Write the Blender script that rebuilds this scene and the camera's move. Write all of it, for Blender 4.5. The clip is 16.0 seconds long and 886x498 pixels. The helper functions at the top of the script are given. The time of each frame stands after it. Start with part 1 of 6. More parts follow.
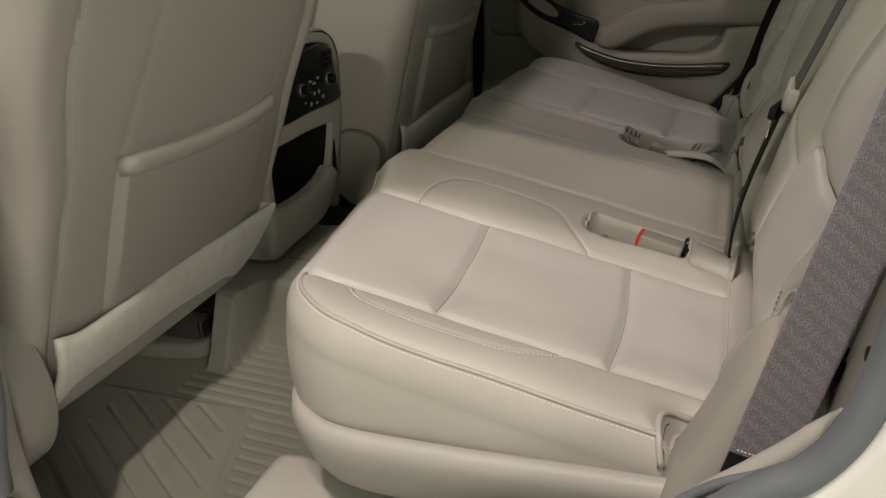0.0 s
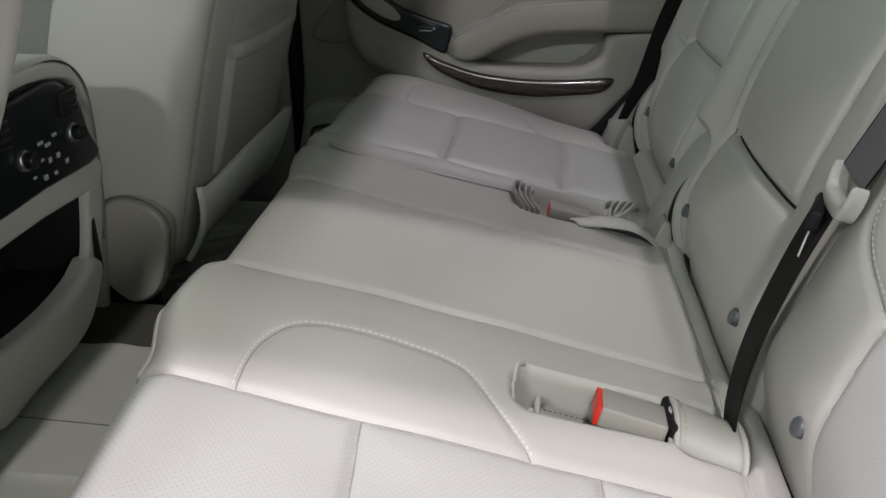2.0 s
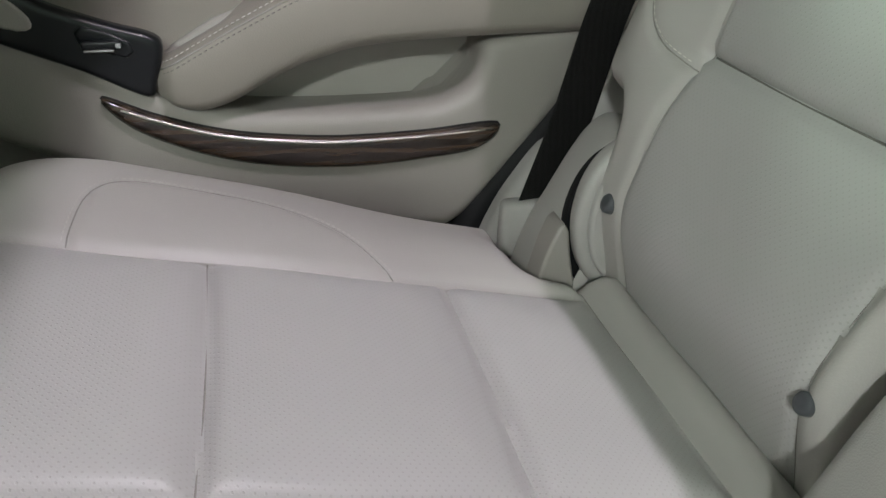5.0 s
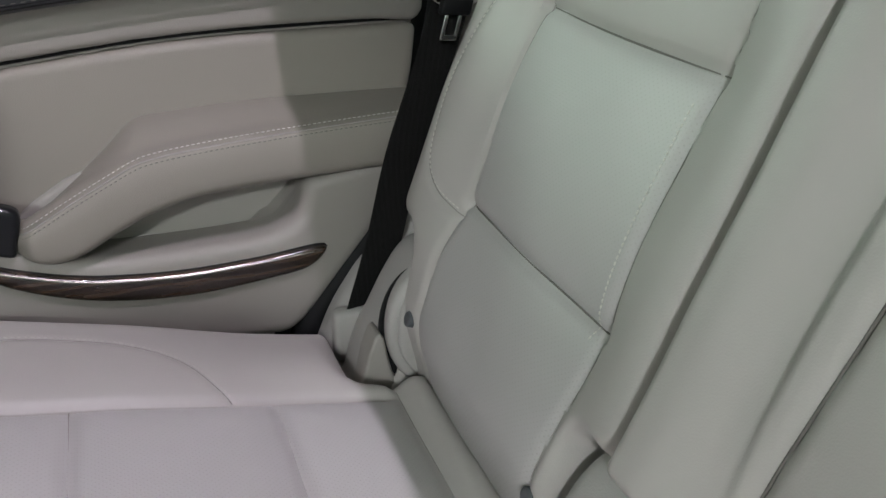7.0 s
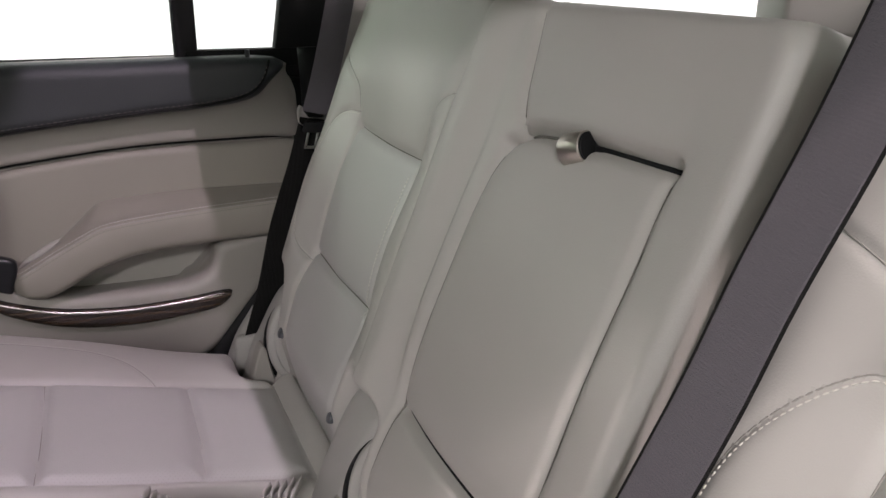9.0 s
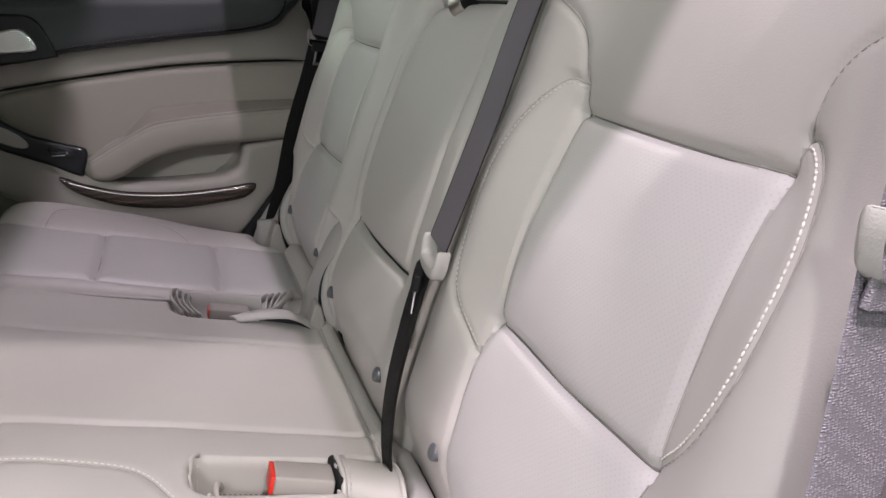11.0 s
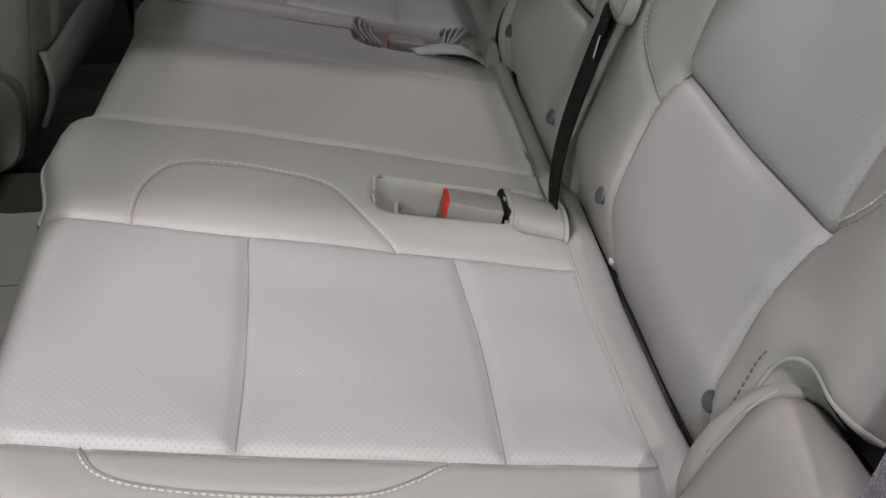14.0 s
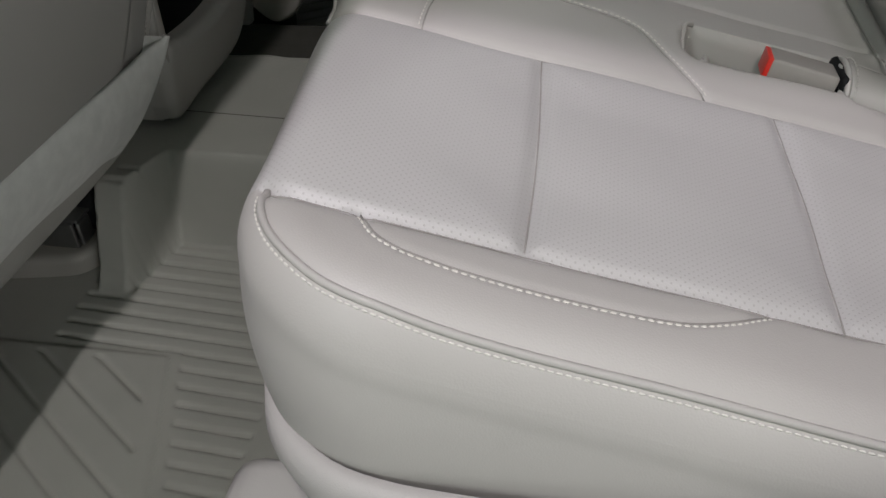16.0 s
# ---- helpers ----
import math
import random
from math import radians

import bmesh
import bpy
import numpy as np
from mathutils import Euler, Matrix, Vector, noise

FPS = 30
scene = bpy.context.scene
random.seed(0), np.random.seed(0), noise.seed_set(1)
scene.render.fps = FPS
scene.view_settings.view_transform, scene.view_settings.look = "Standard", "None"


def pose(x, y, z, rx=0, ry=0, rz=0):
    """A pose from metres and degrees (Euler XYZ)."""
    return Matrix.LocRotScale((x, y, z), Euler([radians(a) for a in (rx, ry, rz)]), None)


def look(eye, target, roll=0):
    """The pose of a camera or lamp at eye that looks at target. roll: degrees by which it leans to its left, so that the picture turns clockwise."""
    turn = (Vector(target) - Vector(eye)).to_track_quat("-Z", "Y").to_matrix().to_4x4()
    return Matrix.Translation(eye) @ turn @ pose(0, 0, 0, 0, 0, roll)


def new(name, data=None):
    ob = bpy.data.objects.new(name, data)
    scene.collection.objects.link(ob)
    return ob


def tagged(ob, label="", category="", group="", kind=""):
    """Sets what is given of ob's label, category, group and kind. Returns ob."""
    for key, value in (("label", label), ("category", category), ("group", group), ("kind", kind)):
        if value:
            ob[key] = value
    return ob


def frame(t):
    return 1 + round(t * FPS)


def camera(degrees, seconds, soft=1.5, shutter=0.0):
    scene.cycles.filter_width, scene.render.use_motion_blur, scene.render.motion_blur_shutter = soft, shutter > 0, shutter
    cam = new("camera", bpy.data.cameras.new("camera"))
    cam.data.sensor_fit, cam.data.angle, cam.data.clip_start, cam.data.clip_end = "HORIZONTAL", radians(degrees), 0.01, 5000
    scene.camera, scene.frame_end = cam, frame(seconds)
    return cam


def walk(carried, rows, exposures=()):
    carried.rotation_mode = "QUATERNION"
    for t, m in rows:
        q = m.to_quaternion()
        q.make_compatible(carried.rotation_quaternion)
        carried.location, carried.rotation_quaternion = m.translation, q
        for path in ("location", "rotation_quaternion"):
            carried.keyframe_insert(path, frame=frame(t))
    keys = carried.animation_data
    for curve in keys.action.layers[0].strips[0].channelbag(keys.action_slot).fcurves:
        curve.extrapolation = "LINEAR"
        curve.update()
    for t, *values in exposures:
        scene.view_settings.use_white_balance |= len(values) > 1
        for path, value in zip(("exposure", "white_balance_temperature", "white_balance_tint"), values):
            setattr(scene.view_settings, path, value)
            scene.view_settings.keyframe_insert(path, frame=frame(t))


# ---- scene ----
cam = camera(56.46, 16.0)
PATH = [
    (0, (0.5176, -0.6328, 0.8416), (0.2141, 0.2339, 0.4457), -2.07),
    (0.5, (0.4860, -0.5072, 0.8113), (0.2074, 0.3653, 0.4099), -1.81),
    (1, (0.4562, -0.4001, 0.8016), (0.2357, 0.4861, 0.3941), -0.99),
    (1.5, (0.3901, -0.2967, 0.8322), (0.2426, 0.6013, 0.4177), -0.26),
    (2, (0.3459, -0.1521, 0.8256), (0.2622, 0.7494, 0.4011), 0.20),
    (2.5, (0.3082, 0.0528, 0.8164), (0.2733, 0.9508, 0.3779), -1.04),
    (3, (0.2988, 0.2261, 0.7923), (0.2903, 1.1212, 0.3465), -1.02),
    (3.2, (0.3030, 0.2968, 0.7809), (0.3061, 1.1912, 0.3336), -0.96),
    (5.3, (0.2721, 0.7232, 0.7167), (0.5296, 1.5648, 0.2419), 2.50),
    (5.5, (0.2734, 0.7298, 0.7121), (0.5481, 1.5662, 0.2378), 2.52),
    (6, (0.2740, 0.7131, 0.7460), (0.5791, 1.5388, 0.2715), 1.10),
    (6.5, (0.2963, 0.6589, 0.8218), (0.6149, 1.4844, 0.3558), 0.89),
    (7, (0.3325, 0.5912, 0.8902), (0.6619, 1.4172, 0.4328), 0.70),
    (7.5, (0.3411, 0.4912, 0.9408), (0.6885, 1.3286, 0.5188), 0.79),
    (8, (0.3330, 0.3754, 0.9715), (0.6976, 1.2289, 0.5992), 1.02),
    (8.2, (0.3261, 0.3267, 0.9847), (0.7021, 1.1825, 0.6294), 1.14),
    (10.3, (0.3776, -0.1597, 0.9099), (0.7320, 0.7199, 0.5926), -0.27),
    (10.5, (0.3727, -0.1914, 0.9021), (0.7204, 0.6907, 0.5844), -0.25),
    (11, (0.3677, -0.2533, 0.8562), (0.6671, 0.6472, 0.5410), -0.30),
    (11.5, (0.3513, -0.2917, 0.8034), (0.5926, 0.5913, 0.4006), -0.35),
    (12, (0.3456, -0.3223, 0.7831), (0.5237, 0.5357, 0.3013), -1.10),
    (12.5, (0.3422, -0.3388, 0.7752), (0.4752, 0.4985, 0.2450), -1.46),
    (13, (0.3433, -0.3197, 0.8052), (0.4424, 0.5029, 0.2452), -0.88),
    (13.5, (0.3491, -0.2806, 0.8519), (0.4359, 0.5361, 0.2814), -0.81),
    (14, (0.3458, -0.2713, 0.8597), (0.4316, 0.5360, 0.2758), -0.79),
    (14.5, (0.3409, -0.2656, 0.8150), (0.4261, 0.5332, 0.2196), -0.80),
    (15, (0.2893, -0.2688, 0.7621), (0.3552, 0.5278, 0.1612), -1.13),
    (15.5, (0.2677, -0.2793, 0.7413), (0.2056, 0.5210, 0.1448), -1.80),
    (16, (0.2738, -0.2637, 0.7223), (0.1129, 0.5097, 0.1092), -2.76),
]
LIGHT = [(0, -1.12, 7500, 11), (0.5, -1.03, 7000, 9), (1.0, -0.82, 6600, 8), (1.5, -0.68, 6250, 9), (3.2, 0.24, 6150, 7), (5.3, 0.46, 6300, 9), (6.5, 0.36, 6350, 14), (7.5, 0.34, 5950, 17), (8.2, 0.20, 6350, 23), (10.3, -0.03, 6550, 27), (11.0, -0.04, 6350, 22), (11.5, -0.38, 6250, 18), (12.4, -0.92, 6200, 13), (13.0, -1.02, 6200, 11), (15.0, -1.12, 6150, 11), (16.0, -1.22, 6150, 11)]
walk(cam, [(t, look(e, g, r)) for t, e, g, r in PATH], LIGHT)

# ---- world and lamps ----
world = bpy.data.worlds.new("showroom_air")
scene.world = world
world.use_nodes = True
wn = world.node_tree.nodes
wn["Background"].inputs["Color"].default_value = (0.76, 1.0, 0.78, 1)
wn["Background"].inputs["Strength"].default_value = 0.42


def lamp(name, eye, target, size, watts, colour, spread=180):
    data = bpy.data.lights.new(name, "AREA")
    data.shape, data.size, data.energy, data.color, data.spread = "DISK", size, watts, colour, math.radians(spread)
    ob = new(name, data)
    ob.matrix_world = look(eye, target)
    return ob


# two unseen lamps over the aisle beside the open door, placed from shadow edges
lamp("unseen_lamp", (1.10, -2.16, 4.5), (0.2, 0.4, 0.40), 0.14, 150, (1.0, 0.94, 0.86))
lamp("unseen_lamp", (-0.35, -1.05, 4.5), (0.5, 0.4, 0.45), 0.14, 175, (1.0, 0.87, 0.93))
# added low fill from farther back, brightens the front seat backs
lamp("unseen_lamp", (3.5, -4.1, 2.2), (-0.1, 0.4, 0.50), 1.60, 135, (1.0, 0.96, 0.88))
# added fill from the near front, brightens the bench
lamp("unseen_lamp", (-2.0, -4.4, 3.6), (0.5, 0.0, 0.55), 0.40, 145, (0.96, 1.0, 0.93))
# added small light overhead, for the far cushion and door
lamp("added_overhead_light", (0.463, 0.95, 1.345), (0.24, 1.20, 0.3), 0.005, 2.4, (1.0, 0.89, 0.97), 135)
# added green fill from the far hall, for the far seat back
lamp("unseen_lamp", (-3.6, 4.6, 2.75), (0.6, 1.1, 0.65), 1.4, 62, (0.76, 1.0, 0.76))

# ---- materials ----
def material(name, colour, rough=0.5, metal=0.0, mottle=0.08, mottle_scale=9.0, grain=0.0, grain_scale=900.0, grain_kind="VORONOI", coat=0.0, sheen=0.0, spec=0.5):
    """A surface with slow colour drift, fine roughness drift and a fine relief."""
    m = bpy.data.materials.new(name)
    m.use_nodes = True
    nt = m.node_tree
    n, k = nt.nodes, nt.links
    b = n["Principled BSDF"]
    b.inputs["Metallic"].default_value = metal
    b.inputs["Coat Weight"].default_value = coat
    b.inputs["Coat Roughness"].default_value = 0.08
    b.inputs["Sheen Weight"].default_value = sheen
    b.inputs["Specular IOR Level"].default_value = spec
    tc = n.new("ShaderNodeTexCoord")
    slow = n.new("ShaderNodeTexNoise")
    slow.inputs["Scale"].default_value = mottle_scale
    slow.inputs["Detail"].default_value = 5
    k.new(tc.outputs["Object"], slow.inputs["Vector"])
    mix = n.new("ShaderNodeMix")
    mix.data_type = "RGBA"
    mix.inputs["A"].default_value = (*[c * (1 - mottle) for c in colour], 1)
    mix.inputs["B"].default_value = (*[min(1, c * (1 + mottle)) for c in colour], 1)
    k.new(slow.outputs["Fac"], mix.inputs["Factor"])
    k.new(mix.outputs["Result"], b.inputs["Base Color"])
    rr = n.new("ShaderNodeMapRange")
    rr.inputs["To Min"].default_value, rr.inputs["To Max"].default_value = max(0.02, rough - 0.07), min(1, rough + 0.07)
    k.new(slow.outputs["Fac"], rr.inputs["Value"])
    k.new(rr.outputs["Result"], b.inputs["Roughness"])
    if grain:
        if grain_kind == "VORONOI":
            g = n.new("ShaderNodeTexVoronoi")
            g.inputs["Scale"].default_value = grain_scale
            out = g.outputs["Distance"]
        else:
            g = n.new("ShaderNodeTexNoise")
            g.inputs["Scale"].default_value = grain_scale
            g.inputs["Detail"].default_value = 3
            out = g.outputs["Fac"]
        k.new(tc.outputs["Object"], g.inputs["Vector"])
        bump = n.new("ShaderNodeBump")
        bump.inputs["Strength"].default_value = grain
        bump.inputs["Distance"].default_value = 0.001
        k.new(out, bump.inputs["Height"])
        k.new(bump.outputs["Normal"], b.inputs["Normal"])
    return m


def perforated(name, base, axis_a, axis_b, pitch=0.0027, hole_tone=0.40):
    """Leather with a diagonal grid of small punched holes, laid out along two axes of the object."""
    m = base.copy()
    m.name = name
    nt = m.node_tree
    n, k = nt.nodes, nt.links
    b = n["Principled BSDF"]
    tc = n.new("ShaderNodeTexCoord")

    def math_node(op, x, y=None):
        q = n.new("ShaderNodeMath")
        q.operation = op
        for i, w in enumerate((x, y)):
            if w is None:
                continue
            if isinstance(w, (int, float)):
                q.inputs[i].default_value = w
            else:
                k.new(w, q.inputs[i])
        return q.outputs[0]

    def along(axis):
        d = n.new("ShaderNodeVectorMath")
        d.operation = "DOT_PRODUCT"
        k.new(tc.outputs["Object"], d.inputs[0])
        d.inputs[1].default_value = axis
        return math_node("DIVIDE", d.outputs["Value"], pitch)

    u, v = along(axis_a), along(axis_b)
    p, q = math_node("ADD", u, v), math_node("SUBTRACT", u, v)
    fp = math_node("SUBTRACT", math_node("FRACT", math_node("MULTIPLY", p, 0.5)), 0.5)
    fq = math_node("SUBTRACT", math_node("FRACT", math_node("MULTIPLY", q, 0.5)), 0.5)
    rad = math_node("SQRT", math_node("ADD", math_node("MULTIPLY", fp, fp), math_node("MULTIPLY", fq, fq)))
    hole = n.new("ShaderNodeMapRange")
    hole.interpolation_type = "SMOOTHSTEP"
    hole.inputs["From Min"].default_value, hole.inputs["From Max"].default_value = 0.10, 0.22
    k.new(rad, hole.inputs["Value"])
    old = b.inputs["Base Color"].links[0].from_socket
    dark = n.new("ShaderNodeMix")
    dark.data_type = "RGBA"
    dark.inputs["A"].default_value = (hole_tone, hole_tone * 0.97, hole_tone * 0.93, 1)
    k.new(old, dark.inputs["B"])
    k.new(hole.outputs["Result"], dark.inputs["Factor"])
    k.new(dark.outputs["Result"], b.inputs["Base Color"])
    bump = n.new("ShaderNodeBump")
    bump.inputs["Strength"].default_value = 0.25
    bump.inputs["Distance"].default_value = 0.001
    k.new(hole.outputs["Result"], bump.inputs["Height"])
    prev = b.inputs["Normal"].links[0].from_socket
    k.new(prev, bump.inputs["Normal"])
    k.new(bump.outputs["Normal"], b.inputs["Normal"])
    return m


HIDE = (0.462, 0.443, 0.420)
leather = material("beige_leather", HIDE, 0.46, mottle=0.06, mottle_scale=6, grain=0.09, grain_scale=750)
panel_leather = material("pale_panel_leather", (0.486, 0.474, 0.464), 0.42, mottle=0.05, mottle_scale=6, grain=0.07, grain_scale=750)
leather_cushion = perforated("perforated_leather_cushion", panel_leather, (1, 0, 0), (0, 1, 0))
leather_far_cushion = perforated("finely_perforated_leather", panel_leather, (1, 0, 0), (0, 1, 0), hole_tone=0.44)
leather_back = perforated("perforated_leather_back", panel_leather, (0.37, 0, 0.93), (0, 1, 0), hole_tone=0.45)
vinyl = material("beige_vinyl", (0.41, 0.395, 0.378), 0.52, mottle=0.05, grain=0.14, grain_scale=800)
plastic = material("beige_grained_plastic", (0.42, 0.405, 0.388), 0.48, mottle=0.04, grain=0.22, grain_scale=900)
plastic_tan = material("tan_grained_plastic", (0.365, 0.340, 0.315), 0.5, mottle=0.05, grain=0.10, grain_scale=900)
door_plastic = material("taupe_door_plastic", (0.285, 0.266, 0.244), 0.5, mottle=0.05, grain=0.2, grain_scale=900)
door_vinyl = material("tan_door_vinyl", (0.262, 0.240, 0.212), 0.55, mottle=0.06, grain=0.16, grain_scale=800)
plastic_dim = material("taupe_grained_plastic", (0.32, 0.305, 0.28), 0.55, mottle=0.05, grain=0.2, grain_scale=900)
thread = material("cream_thread", (0.68, 0.66, 0.61), 0.7, mottle=0.1, mottle_scale=400)
thread_soft = material("beige_thread", (0.52, 0.50, 0.47), 0.7, mottle=0.1, mottle_scale=400)
felt = material("pale_felt", (0.70, 0.69, 0.67), 0.95, mottle=0.16, mottle_scale=70, grain=0.7, grain_scale=900, grain_kind="NOISE", sheen=0.3)
rubber_mat = material("taupe_rubber_mat", (0.42, 0.415, 0.385), 0.62, mottle=0.1, mottle_scale=14, grain=0.12, grain_scale=600, grain_kind="NOISE")
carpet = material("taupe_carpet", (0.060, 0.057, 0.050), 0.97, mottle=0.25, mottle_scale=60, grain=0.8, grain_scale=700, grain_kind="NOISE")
# for real black parts, and for pieces that darken gaps and recesses like shade
dark_void = material("black_parts_and_gap_shade", (0.010, 0.010, 0.011), 0.6, mottle=0.1, grain=0.1, grain_scale=900, spec=0.2)
gloss_black = material("gloss_black_plastic", (0.007, 0.008, 0.010), 0.30, mottle=0.1, coat=0.12, spec=0.35)
soft_black = material("charcoal_vinyl", (0.040, 0.044, 0.049), 0.5, mottle=0.12, grain=0.25, grain_scale=800)
seal_rubber = material("grey_door_seal", (0.145, 0.16, 0.19), 0.5, mottle=0.12, mottle_scale=30)
chrome = material("chrome", (0.75, 0.75, 0.76), 0.16, metal=1.0, mottle=0.05)
satin = material("satin_nickel", (0.55, 0.51, 0.46), 0.34, metal=1.0, mottle=0.12, mottle_scale=60)
steel = material("dull_steel", (0.35, 0.35, 0.35), 0.45, metal=1.0, mottle=0.2, mottle_scale=40)
red_button = material("red_buckle_button", (0.80, 0.035, 0.02), 0.4, mottle=0.05)
rivet_grey = material("grey_plastic_button", (0.085, 0.090, 0.10), 0.35, mottle=0.05)
white_paint = material("white_car_paint", (0.80, 0.80, 0.80), 0.25, mottle=0.02, coat=0.6)
wall_paint = material("glowing_white_backdrop", (0.82, 0.82, 0.80), 0.8, mottle=0.03, mottle_scale=1.5)
# emission added so the wall looks brightly lit through the windows
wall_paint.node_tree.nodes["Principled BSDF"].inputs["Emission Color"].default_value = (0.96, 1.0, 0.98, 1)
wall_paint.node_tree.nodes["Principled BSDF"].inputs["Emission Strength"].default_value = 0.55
tile_floor = material("pale_polished_floor", (0.62, 0.62, 0.60), 0.3, mottle=0.08, mottle_scale=3)
headliner = material("grey_headliner_cloth", (0.50, 0.49, 0.46), 0.95, mottle=0.05, grain=0.4, grain_scale=900, grain_kind="NOISE")
# two dark tones for stitches, and for tubes that draw the shade in seams
seam_line = material("soft_seam_shade_and_thread", (0.30, 0.285, 0.265), 0.9, mottle=0.2, mottle_scale=90)
seam_dark = material("dark_seam_shade_and_thread", (0.17, 0.16, 0.145), 0.9, mottle=0.2, mottle_scale=90)
# glow for the lens of the added overhead lamp
lens_glow = bpy.data.materials.new("added_lamp_lens")
lens_glow.use_nodes = True
lens_glow.node_tree.nodes["Principled BSDF"].inputs["Emission Color"].default_value = (1.0, 0.92, 0.97, 1)
lens_glow.node_tree.nodes["Principled BSDF"].inputs["Emission Strength"].default_value = 6
ink = material("pale_marking", (0.32, 0.33, 0.34), 0.5, mottle=0.02)


def webbing(name, colour, rib=600, trough=0.50):
    """Woven belt: fine ribs and a cross weave."""
    m = material(name, colour, 0.62, mottle=0.12, mottle_scale=50)
    nt = m.node_tree
    n, k = nt.nodes, nt.links
    b = n["Principled BSDF"]
    tc = n.new("ShaderNodeTexCoord")
    # rows of small raised threads between ribs that run along the belt
    grid = n.new("ShaderNodeMapping")
    grid.inputs["Scale"].default_value = (rib * 0.85, rib * 0.85, rib * 1.45)
    k.new(tc.outputs["Object"], grid.inputs["Vector"])
    cells = n.new("ShaderNodeTexVoronoi")
    cells.inputs["Scale"].default_value = 1.0
    cells.inputs["Randomness"].default_value = 0.5
    k.new(grid.outputs["Vector"], cells.inputs["Vector"])
    speck = n.new("ShaderNodeMapRange")
    speck.inputs["From Min"].default_value, speck.inputs["From Max"].default_value = 0.55, 0.10
    k.new(cells.outputs["Distance"], speck.inputs["Value"])
    ribs = n.new("ShaderNodeTexWave")
    ribs.bands_direction = "X"
    ribs.inputs["Scale"].default_value = rib / 10.0
    ribs.inputs["Distortion"].default_value = 0.8
    ribs.inputs["Detail Scale"].default_value = 30
    k.new(tc.outputs["Object"], ribs.inputs["Vector"])
    soft = n.new("ShaderNodeMath")
    soft.operation = "MULTIPLY_ADD"
    soft.inputs[1].default_value, soft.inputs[2].default_value = 0.12, 0.88
    k.new(ribs.outputs["Fac"], soft.inputs[0])
    add = n.new("ShaderNodeMath")
    add.operation = "MULTIPLY"
    k.new(speck.outputs["Result"], add.inputs[0])
    k.new(soft.outputs[0], add.inputs[1])
    bump = n.new("ShaderNodeBump")
    bump.inputs["Strength"].default_value = 0.7
    bump.inputs["Distance"].default_value = 0.0012
    k.new(add.outputs[0], bump.inputs["Height"])
    k.new(bump.outputs["Normal"], b.inputs["Normal"])
    old = b.inputs["Base Color"].links[0].from_socket
    tint = n.new("ShaderNodeMix")
    tint.data_type = "RGBA"
    tint.inputs["A"].default_value = (*[c * trough for c in colour], 1)
    k.new(old, tint.inputs["B"])
    k.new(add.outputs[0], tint.inputs["Factor"])
    k.new(tint.outputs["Result"], b.inputs["Base Color"])
    return m


belt_grey = webbing("grey_woven_belt", (0.37, 0.34, 0.39), rib=560, trough=0.46)
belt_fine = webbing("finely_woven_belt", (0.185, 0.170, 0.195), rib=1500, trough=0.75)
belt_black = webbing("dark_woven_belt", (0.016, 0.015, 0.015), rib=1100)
belt_black.node_tree.nodes["Principled BSDF"].inputs["Specular IOR Level"].default_value = 0.2


def walnut():
    m = material("dark_figured_wood", (0.035, 0.022, 0.015), 0.22, mottle=0.1, coat=0.8)
    nt = m.node_tree
    n, k = nt.nodes, nt.links
    b = n["Principled BSDF"]
    tc = n.new("ShaderNodeTexCoord")
    mp = n.new("ShaderNodeMapping")
    mp.inputs["Scale"].default_value = (7, 30, 60)
    k.new(tc.outputs["Object"], mp.inputs["Vector"])
    w = n.new("ShaderNodeTexWave")
    w.bands_direction = "Z"
    w.inputs["Scale"].default_value = 0.42
    w.inputs["Distortion"].default_value = 11.0
    w.inputs["Detail"].default_value = 5
    w.inputs["Detail Scale"].default_value = 1.4
    w.inputs["Detail Roughness"].default_value = 0.62
    k.new(mp.outputs["Vector"], w.inputs["Vector"])
    r = n.new("ShaderNodeValToRGB")
    r.color_ramp.elements[0].color = (0.006, 0.004, 0.003, 1)
    r.color_ramp.elements[1].color = (0.048, 0.030, 0.020, 1)
    k.new(w.outputs["Fac"], r.inputs["Fac"])
    k.new(r.outputs["Color"], b.inputs["Base Color"])
    return m


wood = walnut()


def clear_glass():
    m = bpy.data.materials.new("window_glass")
    m.use_nodes = True
    n, k = m.node_tree.nodes, m.node_tree.links
    b = n["Principled BSDF"]
    b.inputs["Base Color"].default_value = (0.9, 0.95, 0.93, 1)
    b.inputs["Transmission Weight"].default_value = 1.0
    b.inputs["Roughness"].default_value = 0.0
    b.inputs["IOR"].default_value = 1.45
    return m


glass = clear_glass()

# ---- building blocks ----
def thing(name, base, label="", category="", group="", kind=""):
    """An empty at the foot of a thing, that carries its parts."""
    ob = new(name)
    ob.location = base
    ob.empty_display_size = 0.05
    return tagged(ob, label, category, group, kind)


def origin_of(ob):
    p = Vector((0, 0, 0))
    while ob is not None:
        p += ob.location
        ob = ob.parent
    return p


def mesh_part(name, verts, faces, mat, parent=None, label="", smooth=True, kind="", category=""):
    """One mesh from places in the world, hung under its thing or part."""
    off = origin_of(parent) if parent else Vector((0, 0, 0))
    v = np.asarray(verts, float).reshape(-1, 3) - np.array(off)
    me = bpy.data.meshes.new(name)
    me.from_pydata(v.tolist(), [], [list(map(int, f)) for f in faces])
    me.validate()
    if smooth:
        me.polygons.foreach_set("use_smooth", [True] * len(me.polygons))
    me.materials.append(mat)
    ob = new(name, me)
    ob.parent = parent
    return tagged(ob, label, category, kind=kind)


